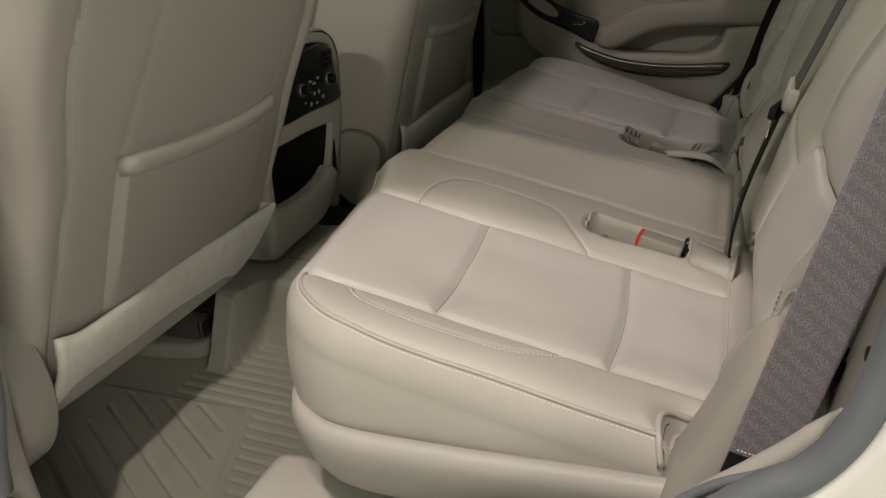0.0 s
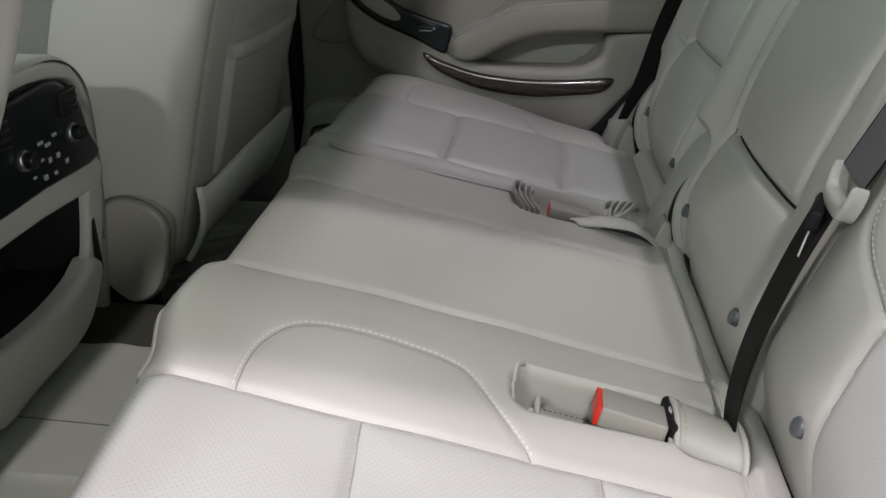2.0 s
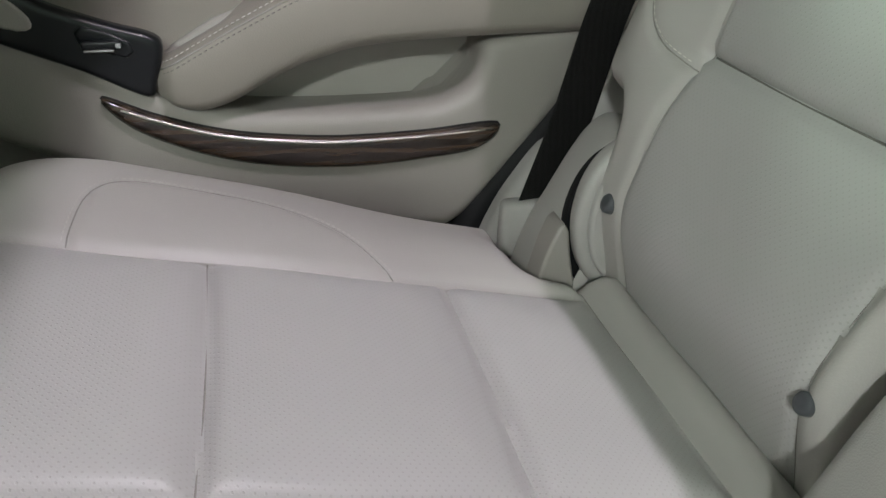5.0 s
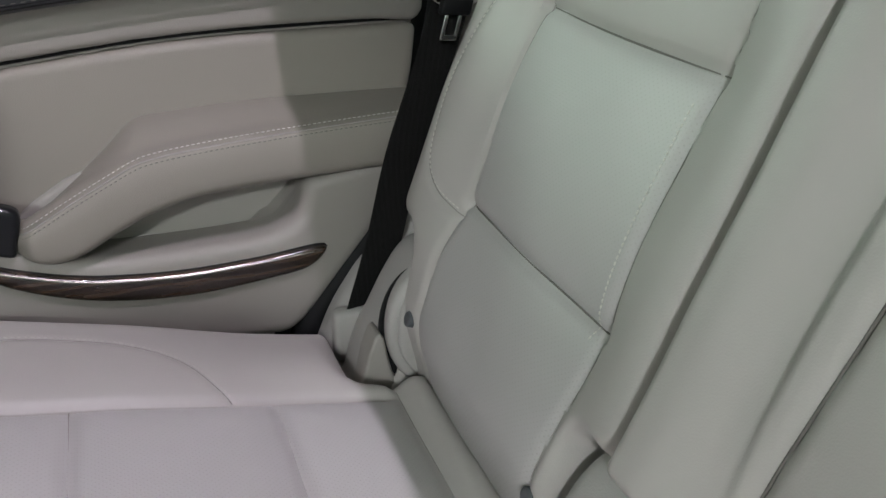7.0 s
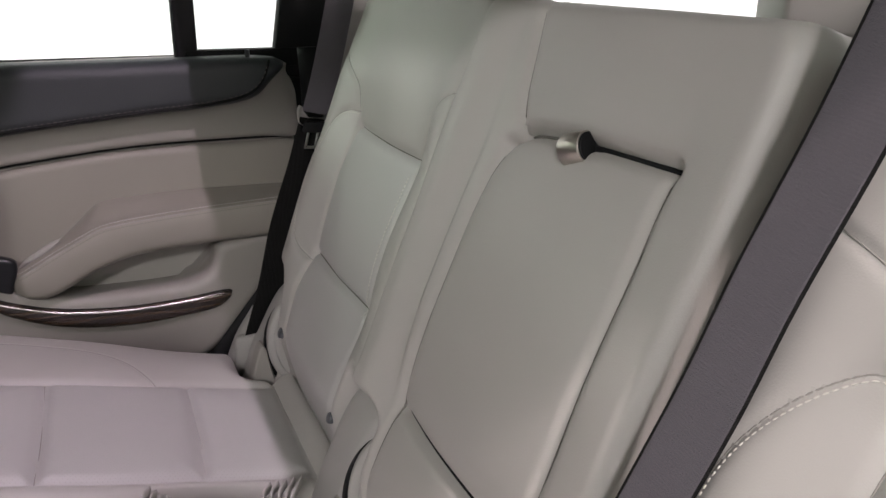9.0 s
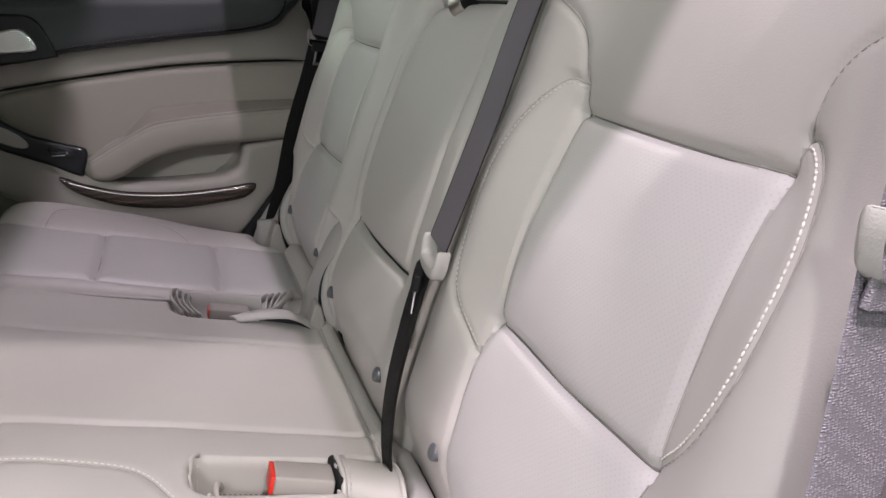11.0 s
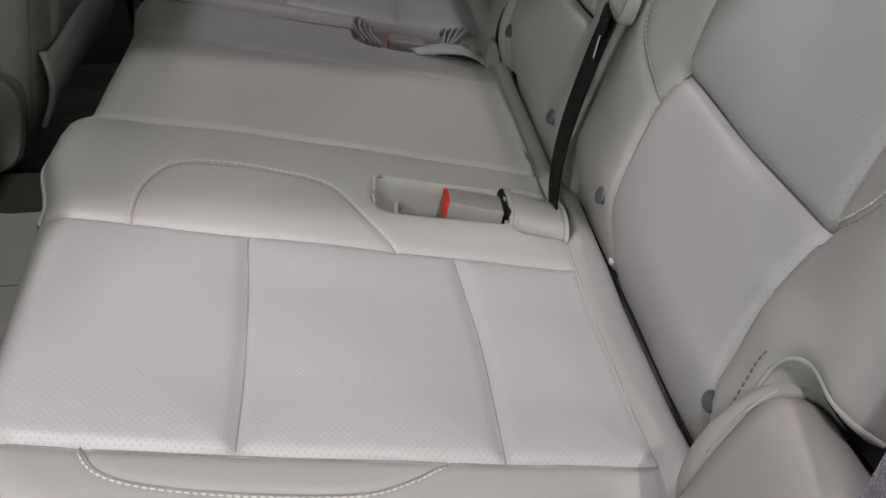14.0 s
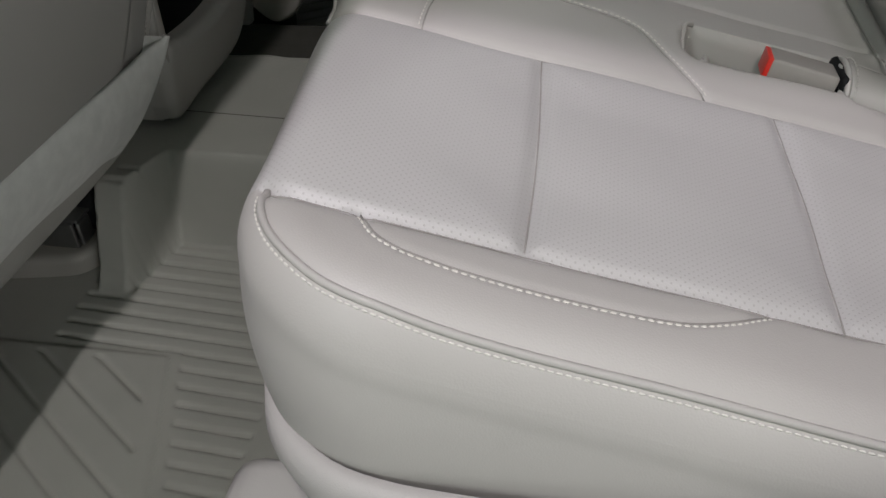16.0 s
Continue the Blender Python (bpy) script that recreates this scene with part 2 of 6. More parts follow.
def part(name, bm, mat, parent=None, label="", smooth=False, kind="", category=""):
    bm.normal_update()
    v = [tuple(q.co) for q in bm.verts]
    bm.verts.index_update()
    f = [[q.index for q in face.verts] for face in bm.faces]
    bm.free()
    return mesh_part(name, v, f, mat, parent, label, smooth, kind, category)


def curve(pts, n=8, closed=False):
    """A smooth line through the points."""
    p = np.asarray(pts, float)
    if closed:
        p = np.vstack([p[-1], p, p[0], p[1]])
    else:
        p = np.vstack([2 * p[0] - p[1], p, 2 * p[-1] - p[-2]])
    out = []
    for i in range(1, len(p) - 2):
        for t in np.arange(n) / n:
            a, b, c, d = p[i - 1], p[i], p[i + 1], p[i + 2]
            out.append(0.5 * (2 * b + (c - a) * t + (2 * a - 5 * b + 4 * c - d) * t * t + (3 * b - a - 3 * c + d) * t ** 3))
    if not closed:
        out.append(p[-2])
    return np.array(out)


def resample(line, step):
    line = np.asarray(line, float)
    seg = np.linalg.norm(np.diff(line, axis=0), axis=1)
    s = np.concatenate([[0], np.cumsum(seg)])
    n = max(2, int(round(s[-1] / step)) + 1)
    t = np.linspace(0, s[-1], n)
    return np.stack([np.interp(t, s, line[:, i]) for i in range(line.shape[1])], 1)


def distance_to(P, line):
    """From each of the flat points P to the line."""
    best = np.full(len(P), 9.0)
    for a, b in zip(line[:-1], line[1:]):
        ab = b - a
        t = np.clip(((P - a) @ ab) / (ab @ ab + 1e-12), 0, 1)
        best = np.minimum(best, np.hypot(*(P - a - t[:, None] * ab).T))
    return best


def inside(P, poly):
    x, y = P[:, 0], P[:, 1]
    hit = np.zeros(len(P), bool)
    q = np.asarray(poly, float)
    for (x0, y0), (x1, y1) in zip(q, np.roll(q, -1, 0)):
        if y0 != y1:
            hit ^= ((y0 > y) != (y1 > y)) & (x < (x1 - x0) * (y - y0) / (y1 - y0) + x0)
    return hit


def box_field(P, x0, x1, y0, y1, r):
    """Signed distance to a rectangle with round corners."""
    q = np.abs(P - [(x0 + x1) / 2, (y0 + y1) / 2]) - [(x1 - x0) / 2 - r, (y1 - y0) / 2 - r]
    return np.hypot(*np.maximum(q, 0).T) + np.minimum(q.max(1), 0) - r


def cut(d, hole, r=0.028):
    """The outline d with a hole taken out of it, its outer corners rounded."""
    a, b = d, -hole
    return np.minimum(-r, np.maximum(a, b)) + np.hypot(np.maximum(a + r, 0), np.maximum(b + r, 0))


def ease(x, a, b):
    t = np.clip((x - a) / (b - a), 0, 1)
    return t * t * (3 - 2 * t)


def bell(x, mid, half):
    return np.exp(-((x - mid) / half) ** 2)


class Pad:
    """An upholstered block: a sheet with seams laid over an outline and rolled down over its edges."""

    def __init__(self, field, height, place, roll, depth, bulge=0.0):
        self.field, self.height, self.place, self.roll, self.depth, self.bulge = field, height, place, roll, depth, bulge

    def run(self, P):
        """How far each point of the sheet lies down over the edge."""
        return np.clip(self.field(P) + self.roll, -9, self.roll * math.pi / 2 + self.depth)

    def at(self, P, lift=0.0):
        P = np.asarray(P, float)
        r = self.roll
        d = self.field(P)
        h = 1e-4
        g = np.stack([self.field(P + [h, 0]) - self.field(P - [h, 0]), self.field(P + [0, h]) - self.field(P - [0, h])], 1)
        g /= np.linalg.norm(g, axis=1, keepdims=True) + 1e-9
        e = d + r
        top = r * math.pi / 2
        ec = np.clip(e, 0, top + self.depth)
        phi = np.minimum(ec / r, math.pi / 2)
        over = np.maximum(ec - top, 0)
        w = over / max(self.depth, 1e-6)
        out = r * np.sin(phi) + self.bulge * 4 * w * (1 - w)
        drop = r * (1 - np.cos(phi)) + over
        pos = P - g * np.maximum(e, 0)[:, None] + g * out[:, None]
        up = self.height(P) * (1 - ease(ec, 0.2 * r, top + 0.3 * r)) + lift * np.cos(phi)
        pos = pos + g * (lift * np.sin(phi))[:, None]
        return self.place(pos, up - drop)

    def build(self, lo, hi, step, regions, label_of):
        """regions: (name, material, parent, label); label_of gives the region of each face."""
        a = np.arange(lo[0], hi[0] + step, step)
        b = np.arange(lo[1], hi[1] + step, step)
        A, B = np.meshgrid(a, b, indexing="ij")
        P = np.stack([A.ravel(), B.ravel()], 1)
        V = self.at(P)
        e = self.run(P)
        limit = self.roll * math.pi / 2 + self.depth - 1e-6
        nb = len(b)
        i, j = np.meshgrid(np.arange(len(a) - 1), np.arange(nb - 1), indexing="ij")
        k = (i * nb + j).ravel()
        F = np.stack([k, k + nb, k + nb + 1, k + 1], 1)
        F = F[(e[F] < limit).any(1)]
        mid = P[F].mean(1)
        lab = label_of(mid, e[F].mean(1))
        made = []
        for q, (name, mat, parent, label) in enumerate(regions):
            f = F[lab == q]
            if not len(f):
                made.append(None)
                continue
            used, inv = np.unique(f, return_inverse=True)
            made.append(mesh_part(name, V[used], inv.reshape(-1, 4), mat, parent, label))
        return made


def sweep(line, radius, sides=8, closed=False, flat=1.0, up=(0, 0, 1)):
    """A tube along a line; radius may be a list."""
    p = np.asarray(line, float)
    n = len(p)
    rad = np.broadcast_to(radius, n)
    V, F = [], []
    for i in range(n):
        a, b = (p[i - 1], p[(i + 1) % n]) if closed else (p[max(i - 1, 0)], p[min(i + 1, n - 1)])
        t = b - a
        t = t / (np.linalg.norm(t) + 1e-9)
        u = np.array(up, float) - t * np.dot(up, t)
        if np.linalg.norm(u) < 1e-3:
            u = np.cross(t, [0, 1, 0])
        u /= np.linalg.norm(u)
        w = np.cross(t, u)
        for s in range(sides):
            c = 2 * math.pi * s / sides
            V.append(p[i] + rad[i] * (math.cos(c) * w + flat * math.sin(c) * u))
    rows = n if closed else n - 1
    for i in range(rows):
        for s in range(sides):
            a, b = i * sides + s, i * sides + (s + 1) % sides
            c, d = ((i + 1) % n) * sides + (s + 1) % sides, ((i + 1) % n) * sides + s
            F.append((a, b, c, d))
    if not closed:
        F.append(tuple(range(sides))[::-1])
        F.append(tuple(range((n - 1) * sides, n * sides)))
    return np.array(V), F


def tube(name, line, radius, mat, parent, label="", sides=8, closed=False, flat=1.0, up=(0, 0, 1)):
    V, F = sweep(line, radius, sides, closed, flat, up)
    return mesh_part(name, V, F, mat, parent, label)


def strap(name, line, across, width, thick, mat, parent, label="", kind=""):
    """A flat belt along a line; across: one direction, or one for each point."""
    p = np.asarray(line, float)
    ac = np.broadcast_to(np.asarray(across, float), p.shape)
    V, F = [], []
    for i in range(len(p)):
        t = p[min(i + 1, len(p) - 1)] - p[max(i - 1, 0)]
        t = t / np.linalg.norm(t)
        w = ac[i] - t * np.dot(ac[i], t)
        w /= np.linalg.norm(w)
        n = np.cross(w, t)
        for sx, sy in ((-0.5, 0), (-0.46, 0.5), (0.46, 0.5), (0.5, 0), (0.46, -0.5), (-0.46, -0.5)):
            V.append(p[i] + w * width * sx + n * thick * sy)
    for i in range(len(p) - 1):
        for s in range(6):
            F.append((i * 6 + s, i * 6 + (s + 1) % 6, (i + 1) * 6 + (s + 1) % 6, (i + 1) * 6 + s))
    F += [tuple(range(6))[::-1], tuple(range(len(p) * 6 - 6, len(p) * 6))]
    return mesh_part(name, V, F, mat, parent, label, False, kind)


def stitches(name, line, normals, mat, parent, pitch=0.0058, length=0.0046, radius=0.0008):
    """A row of single thread stitches lying on a surface."""
    line = np.asarray(line, float)
    seg = np.linalg.norm(np.diff(line, axis=0), axis=1)
    s = np.concatenate([[0], np.cumsum(seg)])
    V, F = [], []
    for t in np.arange(pitch, s[-1] - pitch, pitch):
        a = np.array([np.interp(t - length / 2, s, line[:, i]) for i in range(3)])
        b = np.array([np.interp(t + length / 2, s, line[:, i]) for i in range(3)])
        n = np.array([np.interp(t, s, normals[:, i]) for i in range(3)])
        d = (b - a) / (np.linalg.norm(b - a) + 1e-9)
        w = np.cross(d, n)
        k = len(V)
        m1, m2 = a + (b - a) * 0.25, a + (b - a) * 0.75
        V += [a, m1 + w * radius, m1 + n * radius * 1.5, m1 - w * radius, m2 + w * radius, m2 + n * radius * 1.5, m2 - w * radius, b]
        F += [(k, k + 1, k + 2), (k, k + 2, k + 3), (k + 1, k + 4, k + 5, k + 2), (k + 2, k + 5, k + 6, k + 3), (k + 4, k + 7, k + 5), (k + 5, k + 7, k + 6)]
    if V:
        return mesh_part(name, V, F, mat, parent, "cream thread stitching", True, "stuff")


def seam_stitch(pad, line, parent, side=0.004, pitch=0.0058, length=0.0046, radius=0.0008, mat=None):
    """Stitching that follows a line of a pad's sheet, set off to one side of it."""
    q = resample(line, 0.004)
    t = np.gradient(q, axis=0)
    t /= np.linalg.norm(t, axis=1, keepdims=True) + 1e-9
    q = q + np.stack([-t[:, 1], t[:, 0]], 1) * side
    p = pad.at(q, 0.0003)
    n = pad.at(q, 0.0013) - p
    n /= np.linalg.norm(n, axis=1, keepdims=True) + 1e-9
    return stitches("stitching", p, n, mat or thread, parent, pitch, length, radius)


def piping(pad, line, parent, radius=0.0028, mat=None, label="", lift=0.0, name="piping", closed=False):
    q = resample(line, 0.006)
    return tube(name, pad.at(q, lift), radius, mat or leather, parent, label, 8, closed)


def rounded_box(size, bevel, segments=3):
    bm = bmesh.new()
    bmesh.ops.create_cube(bm, size=1)
    bmesh.ops.scale(bm, vec=size, verts=bm.verts)
    bmesh.ops.bevel(bm, geom=list(bm.edges), offset=bevel, segments=segments, profile=0.5, affect="EDGES")
    return bm


def box_part(name, centre, size, bevel, mat, parent, label="", turn=None, smooth=True, segments=3, kind="", category=""):
    bm = rounded_box(size, bevel, segments)
    m = Matrix.Translation(centre) @ (turn.to_4x4() if turn else Matrix())
    bm.transform(m)
    return part(name, bm, mat, parent, label, smooth, kind, category)


def slab_part(name, outline, thickness, bevel, mat, parent, frame_of, label="", segments=3, smooth=True, kind="", category="", step=None, dome=0.0):
    """A plate cut to a flat outline, with rounded edges on its front. frame_of(a, b, h) gives the place."""
    out = np.asarray(outline, float)
    ring = np.vstack([out, out[:1]])
    lo, hi = out.min(0), out.max(0)
    step = step or max(0.0022, min(0.006, (hi - lo).max() / 110))

    def field(P):
        d = distance_to(P, ring)
        return np.where(inside(P, out), -d, d)

    def height(P):
        return dome * (1 - np.exp(-distance_to(P, ring) / 0.03)) if dome else np.zeros(len(P))

    def place(pos, up):
        return np.stack(np.broadcast_arrays(*frame_of(pos[:, 0], pos[:, 1], thickness + up)), 1)

    bevel = min(bevel, thickness * 0.98)
    pad = Pad(field, height, place, bevel, thickness - bevel)
    margin = bevel * (math.pi / 2 - 1) + thickness - bevel + step
    ob = pad.build(lo - margin, hi + margin, step, [(name, mat, parent, label)], lambda P, e: np.zeros(len(P), int))[0]
    return tagged(ob, "", category, kind=kind)


def lathe(name, profile, centre, axis, mat, parent, label="", sides=24):
    """A turned part: profile of (radius, along)."""
    a = Vector(axis).normalized()
    u = a.orthogonal().normalized()
    w = a.cross(u)
    V, F = [], []
    for r, h in profile:
        for s in range(sides):
            c = 2 * math.pi * s / sides
            V.append(Vector(centre) + a * h + (u * math.cos(c) + w * math.sin(c)) * r)
    for i in range(len(profile) - 1):
        for s in range(sides):
            F.append((i * sides + s, i * sides + (s + 1) % sides, (i + 1) * sides + (s + 1) % sides, (i + 1) * sides + s))
    F += [tuple(range(sides))[::-1], tuple(range((len(profile) - 1) * sides, len(profile) * sides))]
    ob = mesh_part(name, V, F, mat, parent, label)
    ob.data.polygons.foreach_set("use_smooth", [len(p.vertices) == 4 for p in ob.data.polygons])
    return ob


def prism_part(name, outline, thickness, bevel, mat, parent, frame_of, label="", segments=4):
    """A thick plate with a wide round over on its front edge, for large shapes with gentle outlines."""
    out = np.asarray(outline, float)
    area = 0.5 * np.sum(out[:, 0] * np.roll(out[:, 1], -1) - np.roll(out[:, 0], -1) * out[:, 1])
    if area < 0:
        out = out[::-1]
    n = len(out)
    t = np.roll(out, -1, 0) - np.roll(out, 1, 0)
    t /= np.linalg.norm(t, axis=1, keepdims=True) + 1e-9
    nrm = np.stack([-t[:, 1], t[:, 0]], 1)
    rings = [(0.0, 0.0)] + [(bevel * (1 - math.cos(math.pi / 2 * s / segments)), thickness - bevel + bevel * math.sin(math.pi / 2 * s / segments)) for s in range(segments + 1)]
    V, F = [], []
    for inset, h in rings:
        for q in out + nrm * inset:
            V.append(frame_of(q[0], q[1], h))
    for r in range(len(rings) - 1):
        for i in range(n):
            j = (i + 1) % n
            F.append((r * n + i, r * n + j, (r + 1) * n + j, (r + 1) * n + i))
    F.append(tuple(range((len(rings) - 1) * n, len(rings) * n)))
    F.append(tuple(range(n))[::-1])
    ob = mesh_part(name, V, F, mat, parent, label)
    ob.data.polygons.foreach_set("use_smooth", [len(p.vertices) == 4 for p in ob.data.polygons])
    return ob

# ---- rear bench: cushions ----
MID = 0.69          # the car's middle line


def on_cushion(pos, h):
    return np.stack([pos[:, 0], pos[:, 1], 0.478 - 0.226 * pos[:, 0] + h], 1)


N_IN = 0.376
SEAM1 = curve([(0.243, 0.119), (0.240, 0.25), (0.232, 0.376)])
SEAM2 = curve([(0.432, 0.119), (0.434, 0.25), (0.424, 0.376)])
LEAF_IN = curve([(0.131, 0.378), (0.135, 0.426), (0.159, 0.466), (0.202, 0.480), (0.246, 0.480), (0.303, 0.465), (0.338, 0.422), (0.368, 0.378)])
LEAF_OUT = curve([(0.146, 0.117), (0.164, 0.092), (0.198, 0.081), (0.262, 0.078), (0.325, 0.081), (0.357, 0.094), (0.388, 0.117)])
SIDE_IN = np.array([(-0.06, N_IN), (0.55, N_IN)])
SIDE_OUT = curve([(0.085, 0.122), (0.10, 0.117), (0.2, 0.114), (0.3, 0.117), (0.45, 0.121), (0.552, 0.124)])
REAR = np.array([(0.552, 0.07), (0.550, 0.95)])
CREASE_A = curve([(0.03, 0.560), (0.2, 0.570), (0.4, 0.566), (0.55, 0.556)])
CREASE_B = curve([(0.03, 0.815), (0.2, 0.812), (0.4, 0.808), (0.55, 0.812)])
EDGE = curve([(0.52, 0.038), (0.40, 0.037), (0.25, 0.037), (0.185, 0.040), (0.142, 0.049), (0.108, 0.073), (0.091, 0.100), (0.087, 0.122)])


def cushion_field(P):
    y = P[:, 1]
    # the bolster beside the middle place stands forward of the seats on both sides of it
    front = 0.066 - 0.022 * ease(y, 0.12, 0.40) - 0.017 * ease(y, 0.40, 0.48) + 0.016 * ease(y, 0.548, 0.585) - 0.010 * ease(y, 0.84, 0.92)
    Q = P - np.stack([front, np.zeros(len(P))], 1)
    d = np.where((P[:, 1] < 0.3) & (P[:, 0] < 0.3), box_field(Q, 0.0, 0.605, 0.022, 0.952, 0.115), box_field(Q, 0.0, 0.605, 0.022, 0.956, 0.035))
    notch = box_field(P, 0.507, 0.70, -0.2, 0.083, 0.012)
    return cut(d, notch, 0.012)


POCKET = (0.352, 0.497, 0.434, 0.489)
POCKET_B = (0.342, 0.520, 0.880, 0.985)


def seams_height(P, seams, width=0.005, deep=0.004, puff=0.006, reach=0.030):
    d = np.full(len(P), 9.0)
    for s in seams:
        d = np.minimum(d, distance_to(P, s))
    return puff * (1 - np.exp(-d / reach)) - deep * np.exp(-(d / width) ** 2)


def cushion_height(P):
    x, y = P[:, 0], P[:, 1]
    h = seams_height(P, [SEAM1, SEAM2, SIDE_IN, SIDE_OUT, REAR], deep=0.0045, width=0.0052)
    h = h - 0.0022 * np.exp(-(distance_to(P, LEAF_IN) / 0.0035) ** 2) - 0.0018 * np.exp(-(distance_to(P, LEAF_OUT) / 0.0035) ** 2)
    h = h - 0.0036 * np.exp(-(np.minimum(distance_to(P, CREASE_A), distance_to(P, CREASE_B)) / 0.006) ** 2)
    # bolster beside the middle place, and the slope on the far side of it
    h = h + 0.007 * bell(y, 0.478, 0.062) - 0.003 * ease(y, 0.53, 0.575) + 0.007 * bell(y, 0.915, 0.055)
    # outer bolster
    h = h + 0.003 * bell(y, 0.075, 0.036)
    h = h - 0.012 * ease(y, 0.118, 0.20) * (1 - ease(y, 0.30, 0.376)) * ease(x, 0.10, 0.30) * 0.5
    # rear roll, with a deep seam in front of it
    h = h - 0.0015 * np.exp(-(distance_to(P, REAR) / 0.005) ** 2)
    r = x + 0.011 * ease(y, 0.50, 0.54)
    h = h + 0.0105 * bell(r, 0.5700, 0.0185) * ease(y, 0.085, 0.11) - 0.045 * ease(r, 0.579, 0.594) * ease(y, 0.085, 0.11)
    # worn softness
    h = h + 0.0012 * np.sin(x * 31 + y * 13) * np.sin(y * 27 - x * 9)
    # buckle pockets
    for (x0, x1, y0, y1), deep in ((POCKET, 0.050),):
        h = h - deep * (1 - ease(box_field(P, x0, x1, y0, y1, 0.018), -0.006, 0.003))
    x0, x1, y0, y1 = POCKET_B
    h = h - 0.045 * (1 - ease(box_field(P, x0, x1, y0, y1, 0.03), -0.007, 0.004))
    # the sleeve beside the pocket tucks in
    h = h - 0.010 * (1 - ease(box_field(P, 0.495, 0.56, 0.425, 0.50, 0.015), -0.004, 0.006))
    return h


bench = thing("rear_bench_cushion", (0.30, 0.48, 0.2), "beige leather bench cushion with perforated panels beside the door sill", "car seat", "rear bench")
big = Pad(cushion_field, cushion_height, on_cushion, 0.042, 0.092, 0.004)


def bench_regions(P, e):
    x, y = P[:, 0], P[:, 1]
    lab = np.full(len(P), 3)
    ins = (y > np.interp(x, SIDE_OUT[:, 0], SIDE_OUT[:, 1])) & (y <= N_IN)
    s1, s2 = np.interp(y, SEAM1[:, 1], SEAM1[:, 0]), np.interp(y, SEAM2[:, 1], SEAM2[:, 0])
    lab[ins & (x < s1)] = 0
    lab[ins & (x >= s1) & (x < s2)] = 1
    lab[ins & (x >= s2)] = 2
    mid = y > np.interp(x, CREASE_A[:, 0], CREASE_A[:, 1])
    lab[mid] = 4
    outer = (y <= np.interp(x, SIDE_OUT[:, 0], SIDE_OUT[:, 1]))
    lab[outer] = 5
    lab[outer & (e > 0.052)] = 6
    lab[(x > 0.551) & (y > 0.085)] = 7
    lab[inside(P, LEAF_IN) & (y > N_IN)] = 8
    lab[inside(P, LEAF_OUT) & outer & (e < 0.05)] = 9
    return lab


big.build((-0.17, -0.19), (0.78, 1.16), 0.0031, [
    ("front_panel", leather_cushion, bench, "perforated beige leather"),
    ("middle_panel", leather_cushion, bench, "perforated beige leather"),
    ("rear_panel", leather_cushion, bench, "perforated beige leather"),
    ("inner_bolster", leather, bench, ""),
    ("middle_seat_pad", leather, bench, "plain beige leather"),
    ("outer_bolster", leather, bench, ""),
    ("side_panel", leather, bench, ""),
    ("rear_roll", leather, bench, ""),
    ("bolster_inlay", leather, bench, ""),
    ("outer_inlay", leather, bench, ""),
], bench_regions)
# fine dark tubes put the seams' shade onto the leather
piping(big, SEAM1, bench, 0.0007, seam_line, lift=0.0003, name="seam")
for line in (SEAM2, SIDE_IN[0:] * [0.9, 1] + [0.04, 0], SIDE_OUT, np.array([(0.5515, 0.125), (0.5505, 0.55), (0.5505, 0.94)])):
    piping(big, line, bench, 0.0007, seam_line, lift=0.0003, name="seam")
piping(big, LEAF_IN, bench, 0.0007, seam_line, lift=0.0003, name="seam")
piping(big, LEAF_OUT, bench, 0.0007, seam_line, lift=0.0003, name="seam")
seam_stitch(big, LEAF_IN, bench, 0.003, radius=0.0006)
seam_stitch(big, LEAF_OUT, bench, -0.003, 0.0052, 0.0044, 0.0007)
seam_stitch(big, EDGE, bench, 0.0046, 0.0048, 0.0042, 0.0007)
piping(big, EDGE, bench, 0.0026, lift=0.0004)
FRONT_PIPE = curve([(0.050, 0.578), (0.034, 0.566), (0.022, 0.545), (0.019, 0.515), (0.021, 0.48), (0.028, 0.445), (0.038, 0.410), (0.042, 0.382)])
piping(big, FRONT_PIPE, bench, 0.0024, lift=0.0006)
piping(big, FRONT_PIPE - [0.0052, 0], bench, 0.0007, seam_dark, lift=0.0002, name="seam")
x0, x1, y0, y1 = POCKET
RIM = curve([(x0 + 0.016, y0 - 0.002), (x0 + 0.004, y0 + 0.010), (x0 - 0.001, (y0 + y1) / 2), (x0 + 0.003, y1 - 0.002), (x0 + 0.010, y1 + 0.002)], 6)
piping(big, RIM, bench, 0.0026, lift=0.001, name="pocket_rim")
seam_stitch(big, RIM, bench, -0.004, 0.0045, 0.0038, 0.0006)
seam_stitch(big, np.array([(x0 + 0.020, y1 - 0.0035), (x1 - 0.045, y1 - 0.0035)]), bench, 0.0, 0.0052, 0.0040, 0.0006, seam_dark)
# the gathered flap at the rear corner
flap = curve([(0.497, 0.012), (0.493, 0.026), (0.491, 0.045), (0.491, 0.066), (0.496, 0.080), (0.506, 0.087), (0.520, 0.089)])
piping(big, flap, bench, 0.0034, lift=0.001, name="corner_welt")
# shade inside the gathered fold, put in as a black tube
piping(big, flap[:len(flap) * 2 // 3] + [0.0085, -0.0035], bench, 0.0011, dark_void, lift=-0.001, label="dark tube for the shade in the fold", name="corner_fold_shade")
flap2 = curve([(0.514, 0.030), (0.512, 0.050), (0.514, 0.068), (0.522, 0.078), (0.532, 0.080)])
piping(big, flap2, bench, 0.0030, lift=0.0005, name="corner_welt")
seam_stitch(big, flap, bench, 0.0, 0.0045, 0.0034, 0.0007)

